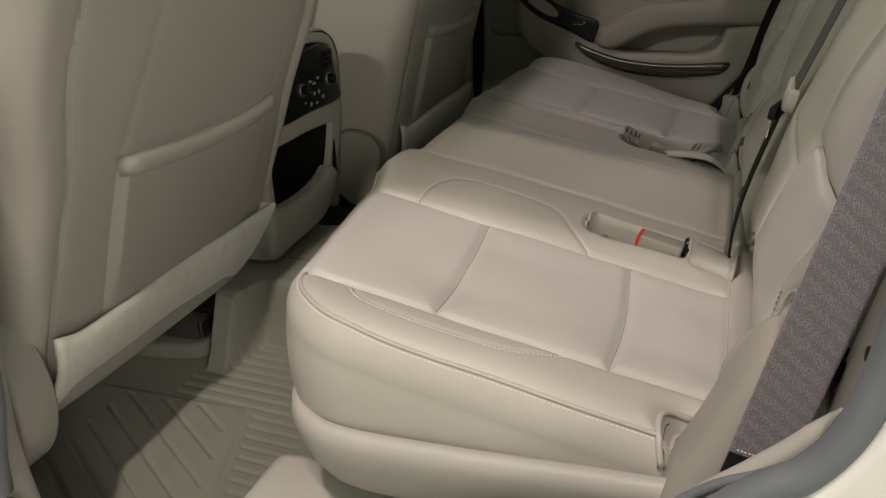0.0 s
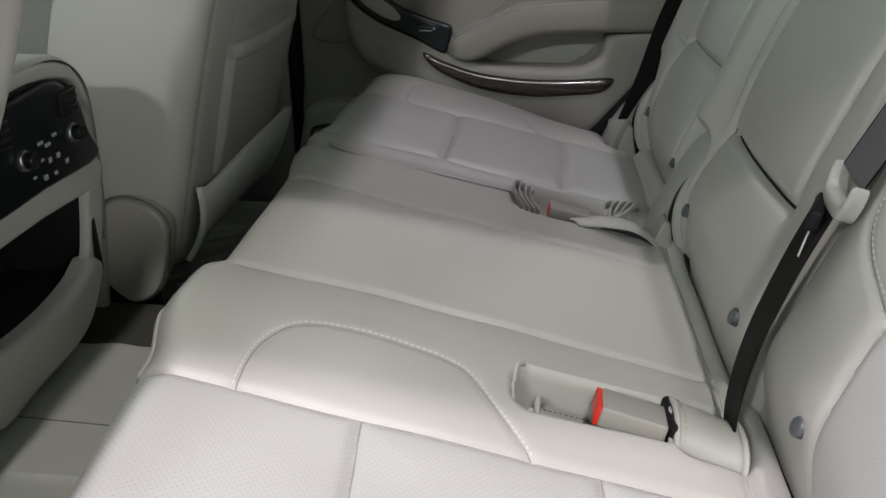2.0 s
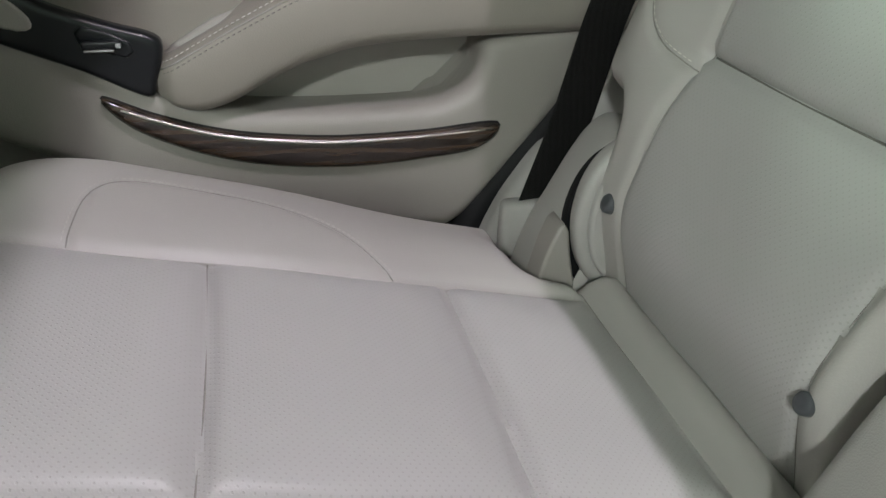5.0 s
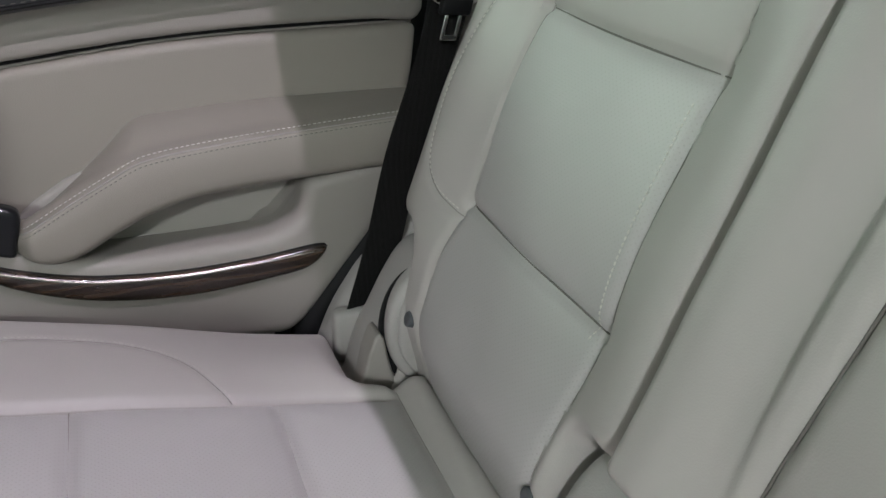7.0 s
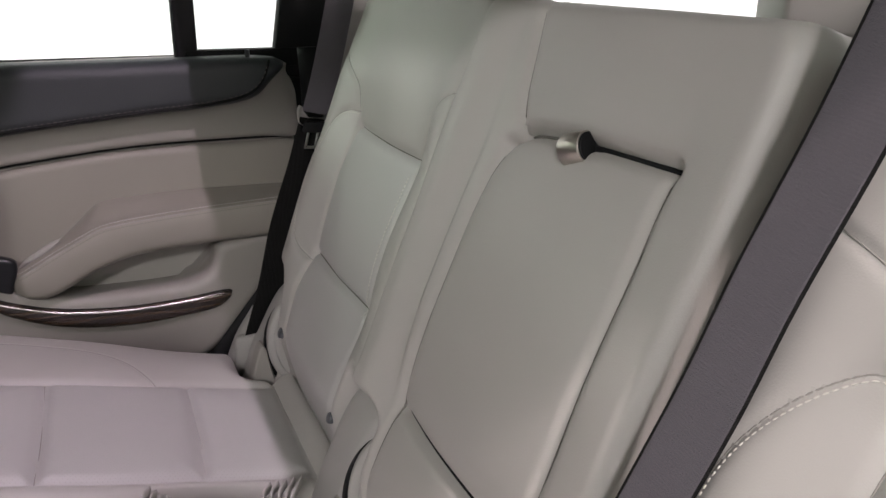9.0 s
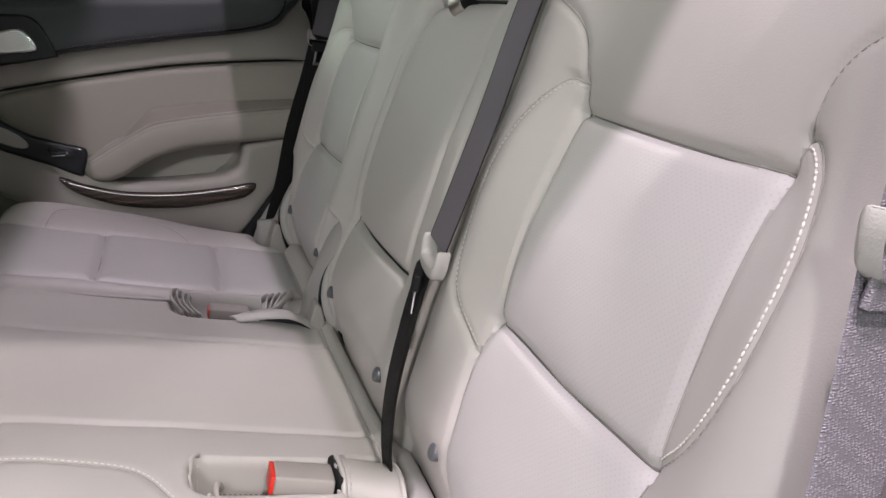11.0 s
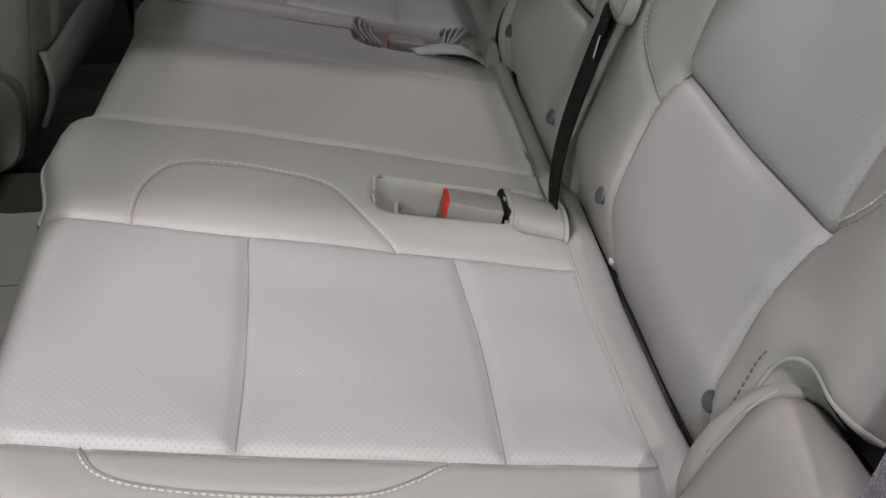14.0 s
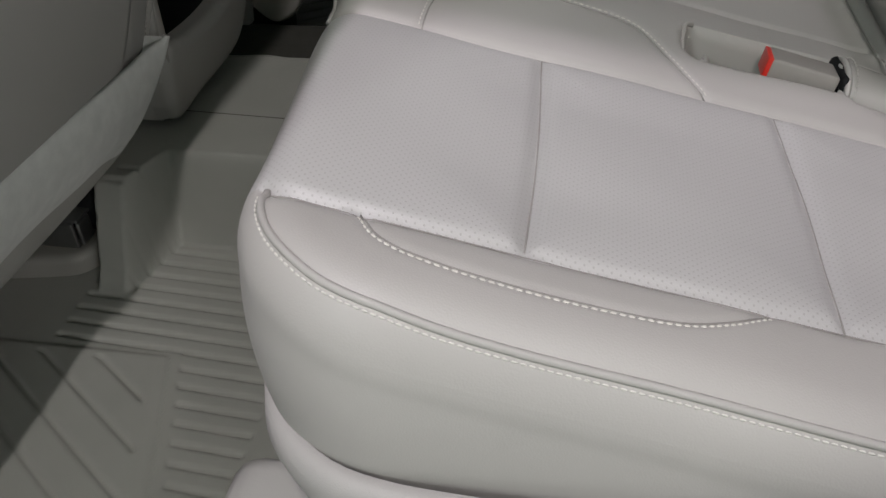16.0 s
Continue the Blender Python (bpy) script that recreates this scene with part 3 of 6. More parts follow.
# black tube that draws the contact shade between cushion and seat back
tube("bight_shade", [(0.5865, 0.095, 0.3510), (0.5865, 0.49, 0.3520), (0.5755, 0.545, 0.3550), (0.5755, 0.885, 0.3550)], 0.0026, dark_void, bench, "dark tube for the shade under the seat back")

box_part("anchor_clip", (0.5845, 0.372, 0.363), (0.006, 0.007, 0.006), 0.002, felt, bench, "small white plastic clip in the gap")

# far cushion
far_bench = thing("rear_bench_cushion", (0.30, 1.19, 0.2), "beige leather outer seat cushion beside the closed far door", "car seat", "rear bench")
F_IN, F_OUT = 1.010, 1.258
FS1 = curve([(0.236, 1.010), (0.241, 1.13), (0.241, 1.258)])
FS2 = curve([(0.417, 1.010), (0.424, 1.13), (0.422, 1.258)])
F_LEAF = curve([(0.146, 1.262), (0.156, 1.325), (0.181, 1.357), (0.229, 1.362), (0.292, 1.353), (0.342, 1.322), (0.382, 1.262)])
F_SIDE_IN = np.array([(-0.06, F_IN), (0.55, F_IN)])
F_SIDE_OUT = np.array([(-0.06, F_OUT), (0.55, F_OUT)])
F_REAR = np.array([(0.550, 0.97), (0.552, 1.33)])


def far_field(P):
    y = P[:, 1]
    Q = P - np.stack([0.033 + 0.018 * ease(y, 0.99, 1.06) + 0.012 * ease(y, 1.10, 1.35), np.zeros(len(P))], 1)
    d = np.where((y > 1.2) & (P[:, 0] < 0.3), box_field(Q, 0.0, 0.605, 0.966, 1.425, 0.105), box_field(Q, 0.0, 0.605, 0.966, 1.425, 0.040))
    return cut(d, box_field(P, 0.515, 0.70, 1.300, 1.6, 0.012), 0.012)


def far_height(P):
    x, y = P[:, 0], P[:, 1]
    h = seams_height(P, [FS1, FS2, F_SIDE_IN, F_SIDE_OUT, F_REAR], width=0.0065, deep=0.005, puff=0.011, reach=0.026)
    h = h - 0.0020 * np.exp(-(distance_to(P, F_LEAF) / 0.0035) ** 2)
    h = h + 0.003 * bell(y, 1.345, 0.045) - 0.020 * ease(x, 0.16, 0.50) * ease(y, 1.29, 1.40)
    h = h - 0.0015 * np.exp(-(distance_to(P, F_REAR) / 0.005) ** 2)
    h = h + 0.0115 * bell(x, 0.5740, 0.0205) * (1 - ease(y, 1.27, 1.30)) - 0.045 * ease(x, 0.585, 0.600)
    h = h + 0.0012 * np.sin(x * 29 + y * 17) * np.sin(y * 25 - x * 7)
    x0, x1, y0, y1 = POCKET_B
    return h - 0.045 * (1 - ease(box_field(P, x0, x1, y0, y1, 0.03), -0.007, 0.004))


small = Pad(far_field, far_height, on_cushion, 0.036, 0.125, 0.005)


def far_regions(P, e):
    x, y = P[:, 0], P[:, 1]
    lab = np.full(len(P), 3)
    ins = (y > F_IN) & (y <= F_OUT)
    s1, s2 = np.interp(y, FS1[:, 1], FS1[:, 0]), np.interp(y, FS2[:, 1], FS2[:, 0])
    lab[ins & (x < s1)] = 0
    lab[ins & (x >= s1) & (x < s2)] = 1
    lab[ins & (x >= s2)] = 2
    lab[y > F_OUT] = 4
    lab[(x > 0.551) & (y < 1.30)] = 5
    lab[inside(P, F_LEAF) & (y > F_OUT)] = 6
    return lab


small.build((-0.16, 0.76), (0.80, 1.62), 0.0040, [
    ("front_panel", leather_far_cushion, far_bench, "perforated beige leather"),
    ("middle_panel", leather_far_cushion, far_bench, "perforated beige leather"),
    ("rear_panel", leather_far_cushion, far_bench, "perforated beige leather"),
    ("inner_bolster", leather, far_bench, ""),
    ("outer_bolster", leather, far_bench, ""),
    ("rear_roll", leather, far_bench, ""),
    ("bolster_inlay", leather, far_bench, ""),
], far_regions)
# seam shade of the far cushion, also laid on as thin tubes
piping(small, np.array([(0.5505, 0.99), (0.5515, 1.27)]), far_bench, 0.0008, seam_line, lift=0.0003, name="seam")
piping(small, FS1, far_bench, 0.0007, seam_line, lift=0.0004, name="seam")
piping(small, F_LEAF, far_bench, 0.0006, seam_line, lift=0.0003, name="seam")
seam_stitch(small, F_LEAF, far_bench, 0.003, radius=0.0005, mat=thread_soft)

piping(small, curve([(0.075, 0.972), (0.12, 0.968), (0.25, 0.968), (0.345, 0.970)]), far_bench, 0.0030, lift=0.0004)

# the same drawn contact shade behind the far cushion
tube("bight_shade", [(0.5920, 0.995, 0.3490), (0.5920, 1.15, 0.3490), (0.5920, 1.30, 0.3490)], 0.0030, dark_void, far_bench, "dark tube for the shade under the seat back")

# ---- rear bench: seat backs ----
LEAN = math.radians(21.8)
SL, CL = math.sin(LEAN), math.cos(LEAN)


def on_back(pos, h):
    s, v = pos[:, 0], pos[:, 1]
    return np.stack([0.5436 + s * SL - h * CL, v, 0.35 + s * CL + h * SL], 1)


def back_point(s, v, h=0.0):
    return on_back(np.array([[s, v]], float), np.array([h]))[0]


def build_outer_back(flip, v_lo, v_hi, label, notches, lumps):
    """One outer seat back. flip: lay the seams out mirrored, for the far place."""
    ob = thing("rear_seat_back", (0.62, (v_lo + v_hi) / 2, 0.36), label, "car seat", "rear bench")
    if flip:
        low = curve([(0.230, 1.260), (0.229, 1.14), (0.231, 1.010)])
        top = curve([(0.427, 1.262), (0.424, 1.14), (0.426, 1.014)])
        p_in = curve([(0.0, 1.015), (0.05, 1.018), (0.12, 1.014), (0.195, 1.006), (0.231, 1.010), (0.33, 1.010), (0.426, 1.014), (0.451, 1.008)])
        p_out = curve([(0.0, 1.262), (0.12, 1.264), (0.231, 1.260), (0.33, 1.260), (0.427, 1.262), (0.446, 1.268)])
        inlays = [curve([(0.446, 1.268), (0.440, 1.296), (0.420, 1.320), (0.375, 1.338), (0.325, 1.345), (0.27, 1.340), (0.240, 1.326), (0.222, 1.300), (0.215, 1.262)])]
        u_in = curve([(0.451, 1.008), (0.480, 0.998), (0.502, 0.972), (0.517, 0.935)])
        u_out = curve([(0.446, 1.268), (0.478, 1.278), (0.504, 1.318), (0.52, 1.355)])
        rows = [(p_in[(p_in[:, 0] > 0.215) & (p_in[:, 0] < 0.415)], 0.014, 0.0050, 0.0042, 0.0008), (inlays[0], 0.0035, 0.0058, 0.0046, 0.0006)]
    else:
        low = curve([(0.231, 0.122), (0.229, 0.24), (0.231, 0.368)])
        top = curve([(0.427, 0.118), (0.424, 0.24), (0.426, 0.364)])
        p_in = curve([(0.0, 0.365), (0.05, 0.362), (0.12, 0.366), (0.195, 0.374), (0.231, 0.368), (0.33, 0.366), (0.426, 0.364), (0.448, 0.366)])
        p_out = curve([(0.0, 0.118), (0.12, 0.116), (0.231, 0.122), (0.33, 0.121), (0.427, 0.118), (0.448, 0.112)])
        inlays = [curve([(0.448, 0.366), (0.447, 0.385), (0.418, 0.410), (0.375, 0.432), (0.332, 0.441), (0.28, 0.437), (0.235, 0.418), (0.195, 0.374)]),
                  curve([(0.448, 0.112), (0.447, 0.099), (0.430, 0.082), (0.395, 0.070), (0.355, 0.066), (0.31, 0.071), (0.265, 0.090), (0.231, 0.122)])]
        u_in = curve([(0.448, 0.366), (0.480, 0.374), (0.50, 0.395), (0.515, 0.440)])
        u_out = curve([(0.448, 0.112), (0.480, 0.102), (0.50, 0.080), (0.515, 0.035)])
        rows = [(inlays[0], 0.0035, 0.0050, 0.0042, 0.0006), (inlays[1], -0.0045, 0.0044, 0.0046, 0.0008)]

    def field(P):
        d = box_field(P, -0.03, 0.645, v_lo, v_hi, 0.05)
        for (s0, s1, a, b, r) in notches:
            # the flap over the near notch droops towards its outer end
            droop = 0.0 if flip else 0.34 * np.clip(0.052 - P[:, 1], 0, 0.09)
            d = cut(d, box_field(P + np.stack([droop + 0 * P[:, 0], 0 * P[:, 0]], 1), s0, s1, a, b, r))
        return d

    def height(P):
        s, v = P[:, 0], P[:, 1]
        h = seams_height(P, [low, top], deep=0.005, puff=0.011, reach=0.035)
        h = h + seams_height(P, [p_in, p_out], deep=0.004, puff=0.004, width=0.0045)
        fine = np.min([distance_to(P, line) for line in (*inlays, u_in, u_out)], axis=0)
        h = h - 0.0030 * np.exp(-(fine / 0.0038) ** 2)
        a, b = (v_lo, v_hi) if not flip else (2 * MID - v_hi, 2 * MID - v_lo)
        q = 2 * MID - v if flip else v
        wing = ease(s, 0.10, 0.26) * (1 - 0.4 * ease(s, 0.46, 0.60))
        h = h + (0.015 if flip else 0.022) * bell(q, 0.425, 0.045) * wing + 0.015 * bell(q, 0.050, 0.045) * wing
        h = h + 0.010 * bell(s, 0.52, 0.07) * bell(q, 0.24, 0.16) - 0.060 * (1 - ease(s, -0.045, 0.110)) - 0.014 * bell(s, 0.02, 0.06)
        h = h + 0.0014 * np.sin(s * 33 + q * 12) * np.sin(q * 29 - s * 8)
        for (ls, lv, size, amount) in lumps:
            h = h + amount * np.exp(-((s - ls) ** 2 + (v - lv) ** 2) / size ** 2)
        return h

    pad = Pad(field, height, on_back, 0.020 if flip else 0.030, 0.085, 0.004)

    def regions(P, e):
        s, v = P[:, 0], P[:, 1]
        a, b = np.interp(s, p_in[:, 0], p_in[:, 1]), np.interp(s, p_out[:, 0], p_out[:, 1])
        between = (v > np.minimum(a, b)) & (v < np.maximum(a, b))
        lab = np.full(len(P), 3)
        sl = np.interp(v, *(low[:, ::-1].T if low[0, 1] < low[-1, 1] else low[::-1, ::-1].T))
        st = np.interp(v, *(top[:, ::-1].T if top[0, 1] < top[-1, 1] else top[::-1, ::-1].T))
        lab[between & (s < sl)] = 0
        lab[between & (s >= sl) & (s < st)] = 1
        lab[between & (s >= st)] = 2
        for k, line in enumerate(inlays):
            lab[inside(P, line)] = 4 + k
        return lab

    pad.build((-0.18, v_lo - 0.13), (0.79, v_hi + 0.13), 0.0038, [
        ("lower_panel", leather_back, ob, "perforated beige leather"),
        ("upper_panel", leather_back, ob, "perforated beige leather"),
        ("head_panel", leather, ob, ""),
        ("bolster", leather, ob, ""),
        ("bolster_inlay", leather, ob, ""),
        ("bolster_inlay", leather, ob, ""),
    ], regions)
    # shade in the seat back's seams, drawn as darker tubes
    for line in (p_in, p_out, *inlays, u_in, u_out):
        piping(pad, line, ob, 0.0006, seam_line, lift=0.0003, name="seam")
    for line in (low, top):
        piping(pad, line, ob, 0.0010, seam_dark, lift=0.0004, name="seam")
    for row in rows:
        seam_stitch(pad, row[0], ob, *row[1:])
    for vb, k in ((0.370 if flip else 0.388, 0.85 if flip else 1.0), (0.099 if flip else 0.1145, 1.0)):
        vv = 2 * MID - vb if flip else vb
        c = pad.at(np.array([[0.087, vv]]), 0.0018)[0]
        n = np.array([-CL, 0.0, SL])
        lathe("button", [(0.0085 * k, -0.006), (0.0085 * k, 0.0012), (0.0072 * k, 0.0026), (0.004 * k, 0.003)], c, n, rivet_grey, ob, "grey plastic push button")
    return ob, pad


near_back, near_pad = build_outer_back(False, 0.004, 0.503, "beige leather seat back with perforated panels, upright", [(-0.2, 0.168, -0.3, 0.058, 0.02)],
                                       [(0.17, 0.09, 0.035, 0.006)])
build_outer_back(True, 0.928, 1.376, "beige leather seat back beside the closed far door", [(-0.2, 0.168, 1.316, 1.8, 0.02), (-0.2, 0.165, 0.5, 0.990, 0.02)],
                                     [(0.17, 1.29, 0.035, 0.006)])

LIP = curve([(0.055, 0.079), (0.10, 0.078), (0.145, 0.076), (0.168, 0.068), (0.179, 0.050), (0.173, 0.02), (0.164, -0.005)])
piping(near_pad, LIP, near_back, 0.0019, lift=0.0004, name="notch_welt")
piping(near_pad, LIP[len(LIP) // 2:] - [0.007, 0.0], near_back, 0.0017, lift=-0.001, name="notch_welt")
LIP_STITCH = LIP[: len(LIP) // 2]
stitch_q = near_pad.at(resample(LIP_STITCH + [0.0, 0.010], 0.004), 0.0004)
stitches("stitching", stitch_q, near_pad.at(resample(LIP_STITCH + [0.0, 0.010], 0.004), 0.0104) * 100 - stitch_q * 100, seam_dark, near_back, 0.0066, 0.005, 0.0008)

# middle seat back with the folded armrest
mid_back = thing("middle_seat_back", (0.62, 0.76, 0.36), "beige leather middle seat back with a folded-up armrest", "car seat", "rear bench")
C_LOW = curve([(0.193, 0.585), (0.190, 0.70), (0.192, 0.832)])
C_TOP = curve([(0.512, 0.585), (0.508, 0.70), (0.503, 0.772), (0.497, 0.800), (0.482, 0.819)])
C_SIDE = curve([(0.0, 0.842), (0.10, 0.843), (0.17, 0.844), (0.192, 0.841), (0.30, 0.830), (0.42, 0.826), (0.455, 0.8245), (0.482, 0.819)])
C_RIGHT = curve([(0.192, 0.585), (0.30, 0.580), (0.42, 0.580), (0.51, 0.585)])
C_UP = curve([(0.499, 0.806), (0.53, 0.819), (0.58, 0.829), (0.64, 0.845)])


def mid_field(P):
    d = box_field(P, -0.03, 0.632, 0.508, 0.938, 0.035)
    return cut(d, box_field(P, -0.2, 0.165, 0.872, 1.4, 0.02), 0.02)


def mid_height(P):
    s, v = P[:, 0], P[:, 1]
    h = seams_height(P, [C_LOW], deep=0.010, puff=0.012, width=0.006, reach=0.03)
    h = h + seams_height(P, [C_TOP], deep=0.012, puff=0.008, width=0.006, reach=0.03)
    h = h + seams_height(P, [C_SIDE, C_UP, C_RIGHT], deep=0.005, puff=0.006, width=0.005)
    h = h - 0.060 * (1 - ease(s, -0.045, 0.110)) - 0.010 * bell(s, 0.02, 0.06) + 0.013 * ease(v, 0.855, 0.905) + 0.006 * bell(s, 0.35, 0.12) * (v < 0.85)
    return h + 0.0012 * np.sin(s * 30 + v * 14) * np.sin(v * 27 - s * 9)


mid_pad = Pad(mid_field, mid_height, on_back, 0.022, 0.085, 0.002)


def mid_regions(P, e):
    s, v = P[:, 0], P[:, 1]
    lab = np.zeros(len(P), int)
    inner = v < np.interp(s, C_SIDE[:, 0], C_SIDE[:, 1])
    o = np.argsort(C_LOW[:, 1]), np.argsort(C_TOP[:, 1])
    a = np.interp(v, C_LOW[o[0], 1], C_LOW[o[0], 0])
    b = np.interp(v, C_TOP[o[1], 1], C_TOP[o[1], 0])
    lab[inner & (s < a)] = 1
    lab[inner & (v > 0.581) & (s >= a) & (s < b)] = 2
    lab[(s >= b) & (v < np.interp(s, C_UP[:, 0], C_UP[:, 1]))] = 3
    return lab


mid_pad.build((-0.17, 0.39), (0.77, 1.06), 0.0038, [
    ("side_strip", leather, mid_back, ""),
    ("lower_panel", leather, mid_back, ""),
    ("armrest", leather, mid_back, "folded-up leather armrest"),
    ("head_panel", leather, mid_back, ""),
], mid_regions)
for vv in (0.812, 0.548):
    c = mid_pad.at(np.array([[0.087, vv]]), 0.003)[0]
    n = np.array([-CL, 0.0, SL])
    lathe("button", [(0.0085, -0.008), (0.0085, 0.0012), (0.0072, 0.0026), (0.004, 0.003)], c, n, rivet_grey, mid_back, "grey plastic push button")
# dark tubes give the middle back's seams their shade
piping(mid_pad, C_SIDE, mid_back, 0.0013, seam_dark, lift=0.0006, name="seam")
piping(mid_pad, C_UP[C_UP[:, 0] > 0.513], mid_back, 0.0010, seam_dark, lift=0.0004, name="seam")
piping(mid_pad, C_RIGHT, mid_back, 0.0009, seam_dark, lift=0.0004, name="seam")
# black tubes in place of the shade in the slits round the armrest
piping(mid_pad, C_TOP[C_TOP[:, 1] < 0.74], mid_back, 0.0022, dark_void, lift=0.0014, name="armrest_gap_shade")
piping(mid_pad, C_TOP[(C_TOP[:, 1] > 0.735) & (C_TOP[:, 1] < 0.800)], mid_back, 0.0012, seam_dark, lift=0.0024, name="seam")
piping(mid_pad, C_LOW, mid_back, 0.0020, dark_void, lift=0.001, name="armrest_gap_shade")
# pull strap with its metal roller
grip = back_point(0.503, 0.700, 0.020)
lathe("pull_roller", [(0.0128, -0.014), (0.0140, -0.012), (0.0140, 0.009), (0.0134, 0.0105)], grip, (0.27, -0.88, 0.27), satin, mid_back, "brushed metal roller")
lathe("roller_end", [(0.0126, 0.0), (0.0126, 0.0014), (0.011, 0.002)], Vector(grip) + Vector((0.27, -0.88, 0.27)).normalized() * 0.0104, (0.27, -0.88, 0.27), dark_void, mid_back)
strap("pull_strap", [back_point(0.510, 0.745, 0.002), back_point(0.506, 0.728, 0.012), back_point(0.502, 0.700, 0.014), back_point(0.502, 0.672, 0.004), back_point(0.506, 0.64, -0.004)], (0.37, 0, 0.93), 0.016, 0.003, dark_void, mid_back)

# ---- hinge covers, buckles, belts of the bench ----
def hull_part(name, outline, y0, y1, bevel, mat, parent, label="", segments=4):
    """A block cut to a side outline (x, z) between two widths, its outer edges rounded."""
    mid = (y0 + y1) / 2
    half = abs(y1 - y0) / 2
    out = np.asarray(outline, float)
    area = 0.5 * np.sum(out[:, 0] * np.roll(out[:, 1], -1) - np.roll(out[:, 0], -1) * out[:, 1])
    if area < 0:
        out = out[::-1]
    n = len(out)
    t = np.roll(out, -1, 0) - np.roll(out, 1, 0)
    t /= np.linalg.norm(t, axis=1, keepdims=True) + 1e-9
    nrm = np.stack([-t[:, 1], t[:, 0]], 1)
    ring = [(bevel * (1 - math.sin(math.pi / 2 * k / segments)), -half + bevel * (1 - math.cos(math.pi / 2 * k / segments))) for k in range(segments + 1)]
    ring = ring + [(i, -h) for i, h in ring[::-1]]
    V, F = [], []
    for inset, h in ring:
        for q in out + nrm * inset:
            V.append((q[0], mid + h, q[1]))
    for r in range(len(ring) - 1):
        for i in range(n):
            j = (i + 1) % n
            F.append((r * n + i, (r + 1) * n + i, (r + 1) * n + j, r * n + j))
    F += [tuple(range(n)), tuple(range((len(ring) - 1) * n, len(ring) * n))[::-1]]
    ob = mesh_part(name, V, F, mat, parent, label)
    ob.data.polygons.foreach_set("use_smooth", [len(p.vertices) == 4 for p in ob.data.polygons])
    return ob


# near hinge cover: a long sloping plastic arm that runs up beside the seat back
near_hinge = thing("hinge_cover", (0.56, 0.03, 0.20), "beige moulded plastic hinge cover beside the seat back", "trim", "hinge covers")
arm = curve([(0.470, 0.20), (0.488, 0.285), (0.502, 0.345), (0.525, 0.400), (0.548, 0.460), (0.567, 0.494), (0.588, 0.502), (0.612, 0.486), (0.630, 0.450), (0.640, 0.39), (0.63, 0.30), (0.60, 0.20)], 6, True)
hull_part("cover", arm, -0.040, 0.064, 0.026, plastic_tan, near_hinge, "", 8)
ridge = curve([(0.495, 0.0585, 0.30), (0.508, 0.0585, 0.346), (0.530, 0.0585, 0.401), (0.553, 0.0585, 0.459), (0.571, 0.0580, 0.489), (0.589, 0.0565, 0.501), (0.608, 0.0550, 0.495)], 8)
# black box that darkens the gap under the flap like shade
box_part("recess", back_point(0.163, 0.019, -0.050), (0.020, 0.090, 0.072), 0.004, dark_void, near_hinge, "black box for the shade under the seat back", Matrix(((SL, 0, -CL), (0, 1, 0), (CL, 0, SL))))
near_ring = np.array([(0.602 + 0.064 * math.cos(c), 0.408 + 0.086 * math.sin(c)) for c in np.linspace(0, 2 * math.pi, 41)[:-1]])
hull_part("recliner_disc", near_ring, 0.056, 0.0745, 0.008, plastic_tan, near_hinge, "", 6)
tube("ridge", ridge[22:38], 0.0006, plastic, near_hinge, "thin pale ridge along the cover")

# lower plastic valance along the side of the bench cushion
valance = thing("seat_valance", (0.30, 0.02, 0.20), "beige moulded plastic valance under the bench cushion", "trim")
prof = [(0.000, 0.0), (-0.010, -0.006), (-0.012, -0.02), (-0.006, -0.045), (0.004, -0.07), (0.016, -0.088), (0.030, -0.095)]
path = resample(curve([(0.25, 0.46), (0.110, 0.32), (0.082, 0.21), (0.080, 0.135), (0.092, 0.078), (0.122, 0.038), (0.175, 0.016), (0.30, 0.008), (0.42, 0.006), (0.50, 0.004), (0.56, 0.004)]), 0.012)
tops = np.interp(np.arange(len(path)) / (len(path) - 1), [0, 0.30, 0.45, 0.60, 0.8, 1], [0.350, 0.335, 0.325, 0.328, 0.337, 0.347])
V, F = [], []
for i, q in enumerate(path):
    t = path[min(i + 1, len(path) - 1)] - path[max(i - 1, 0)]
    t /= np.linalg.norm(t)
    n = np.array([t[1], -t[0]])
    n = -n if np.dot(n, q - [0.35, 0.25]) < 0 else n
    for out, dz in prof:
        V.append((q[0] - n[0] * out, q[1] - n[1] * out, tops[i] + dz))
m = len(prof)
for i in range(len(path) - 1):
    for k in range(m - 1):
        F.append((i * m + k, (i + 1) * m + k, (i + 1) * m + k + 1, i * m + k + 1))
ob = mesh_part("valance", V, F, plastic, valance)
solid = ob.modifiers.new("thick", "SOLIDIFY")
solid.thickness, solid.offset = 0.003, -1
box_part("slot", (0.40, 0.012, 0.262), (0.07, 0.016, 0.008), 0.003, dark_void, valance, "dark finger slot")
box_part("seat_frame", (0.34, 0.52, 0.25), (0.40, 0.86, 0.07), 0.02, dark_void, valance, "black steel seat frame")
box_part("seat_frame", (0.34, 1.20, 0.25), (0.40, 0.36, 0.07), 0.02, dark_void, valance, "black steel seat frame")

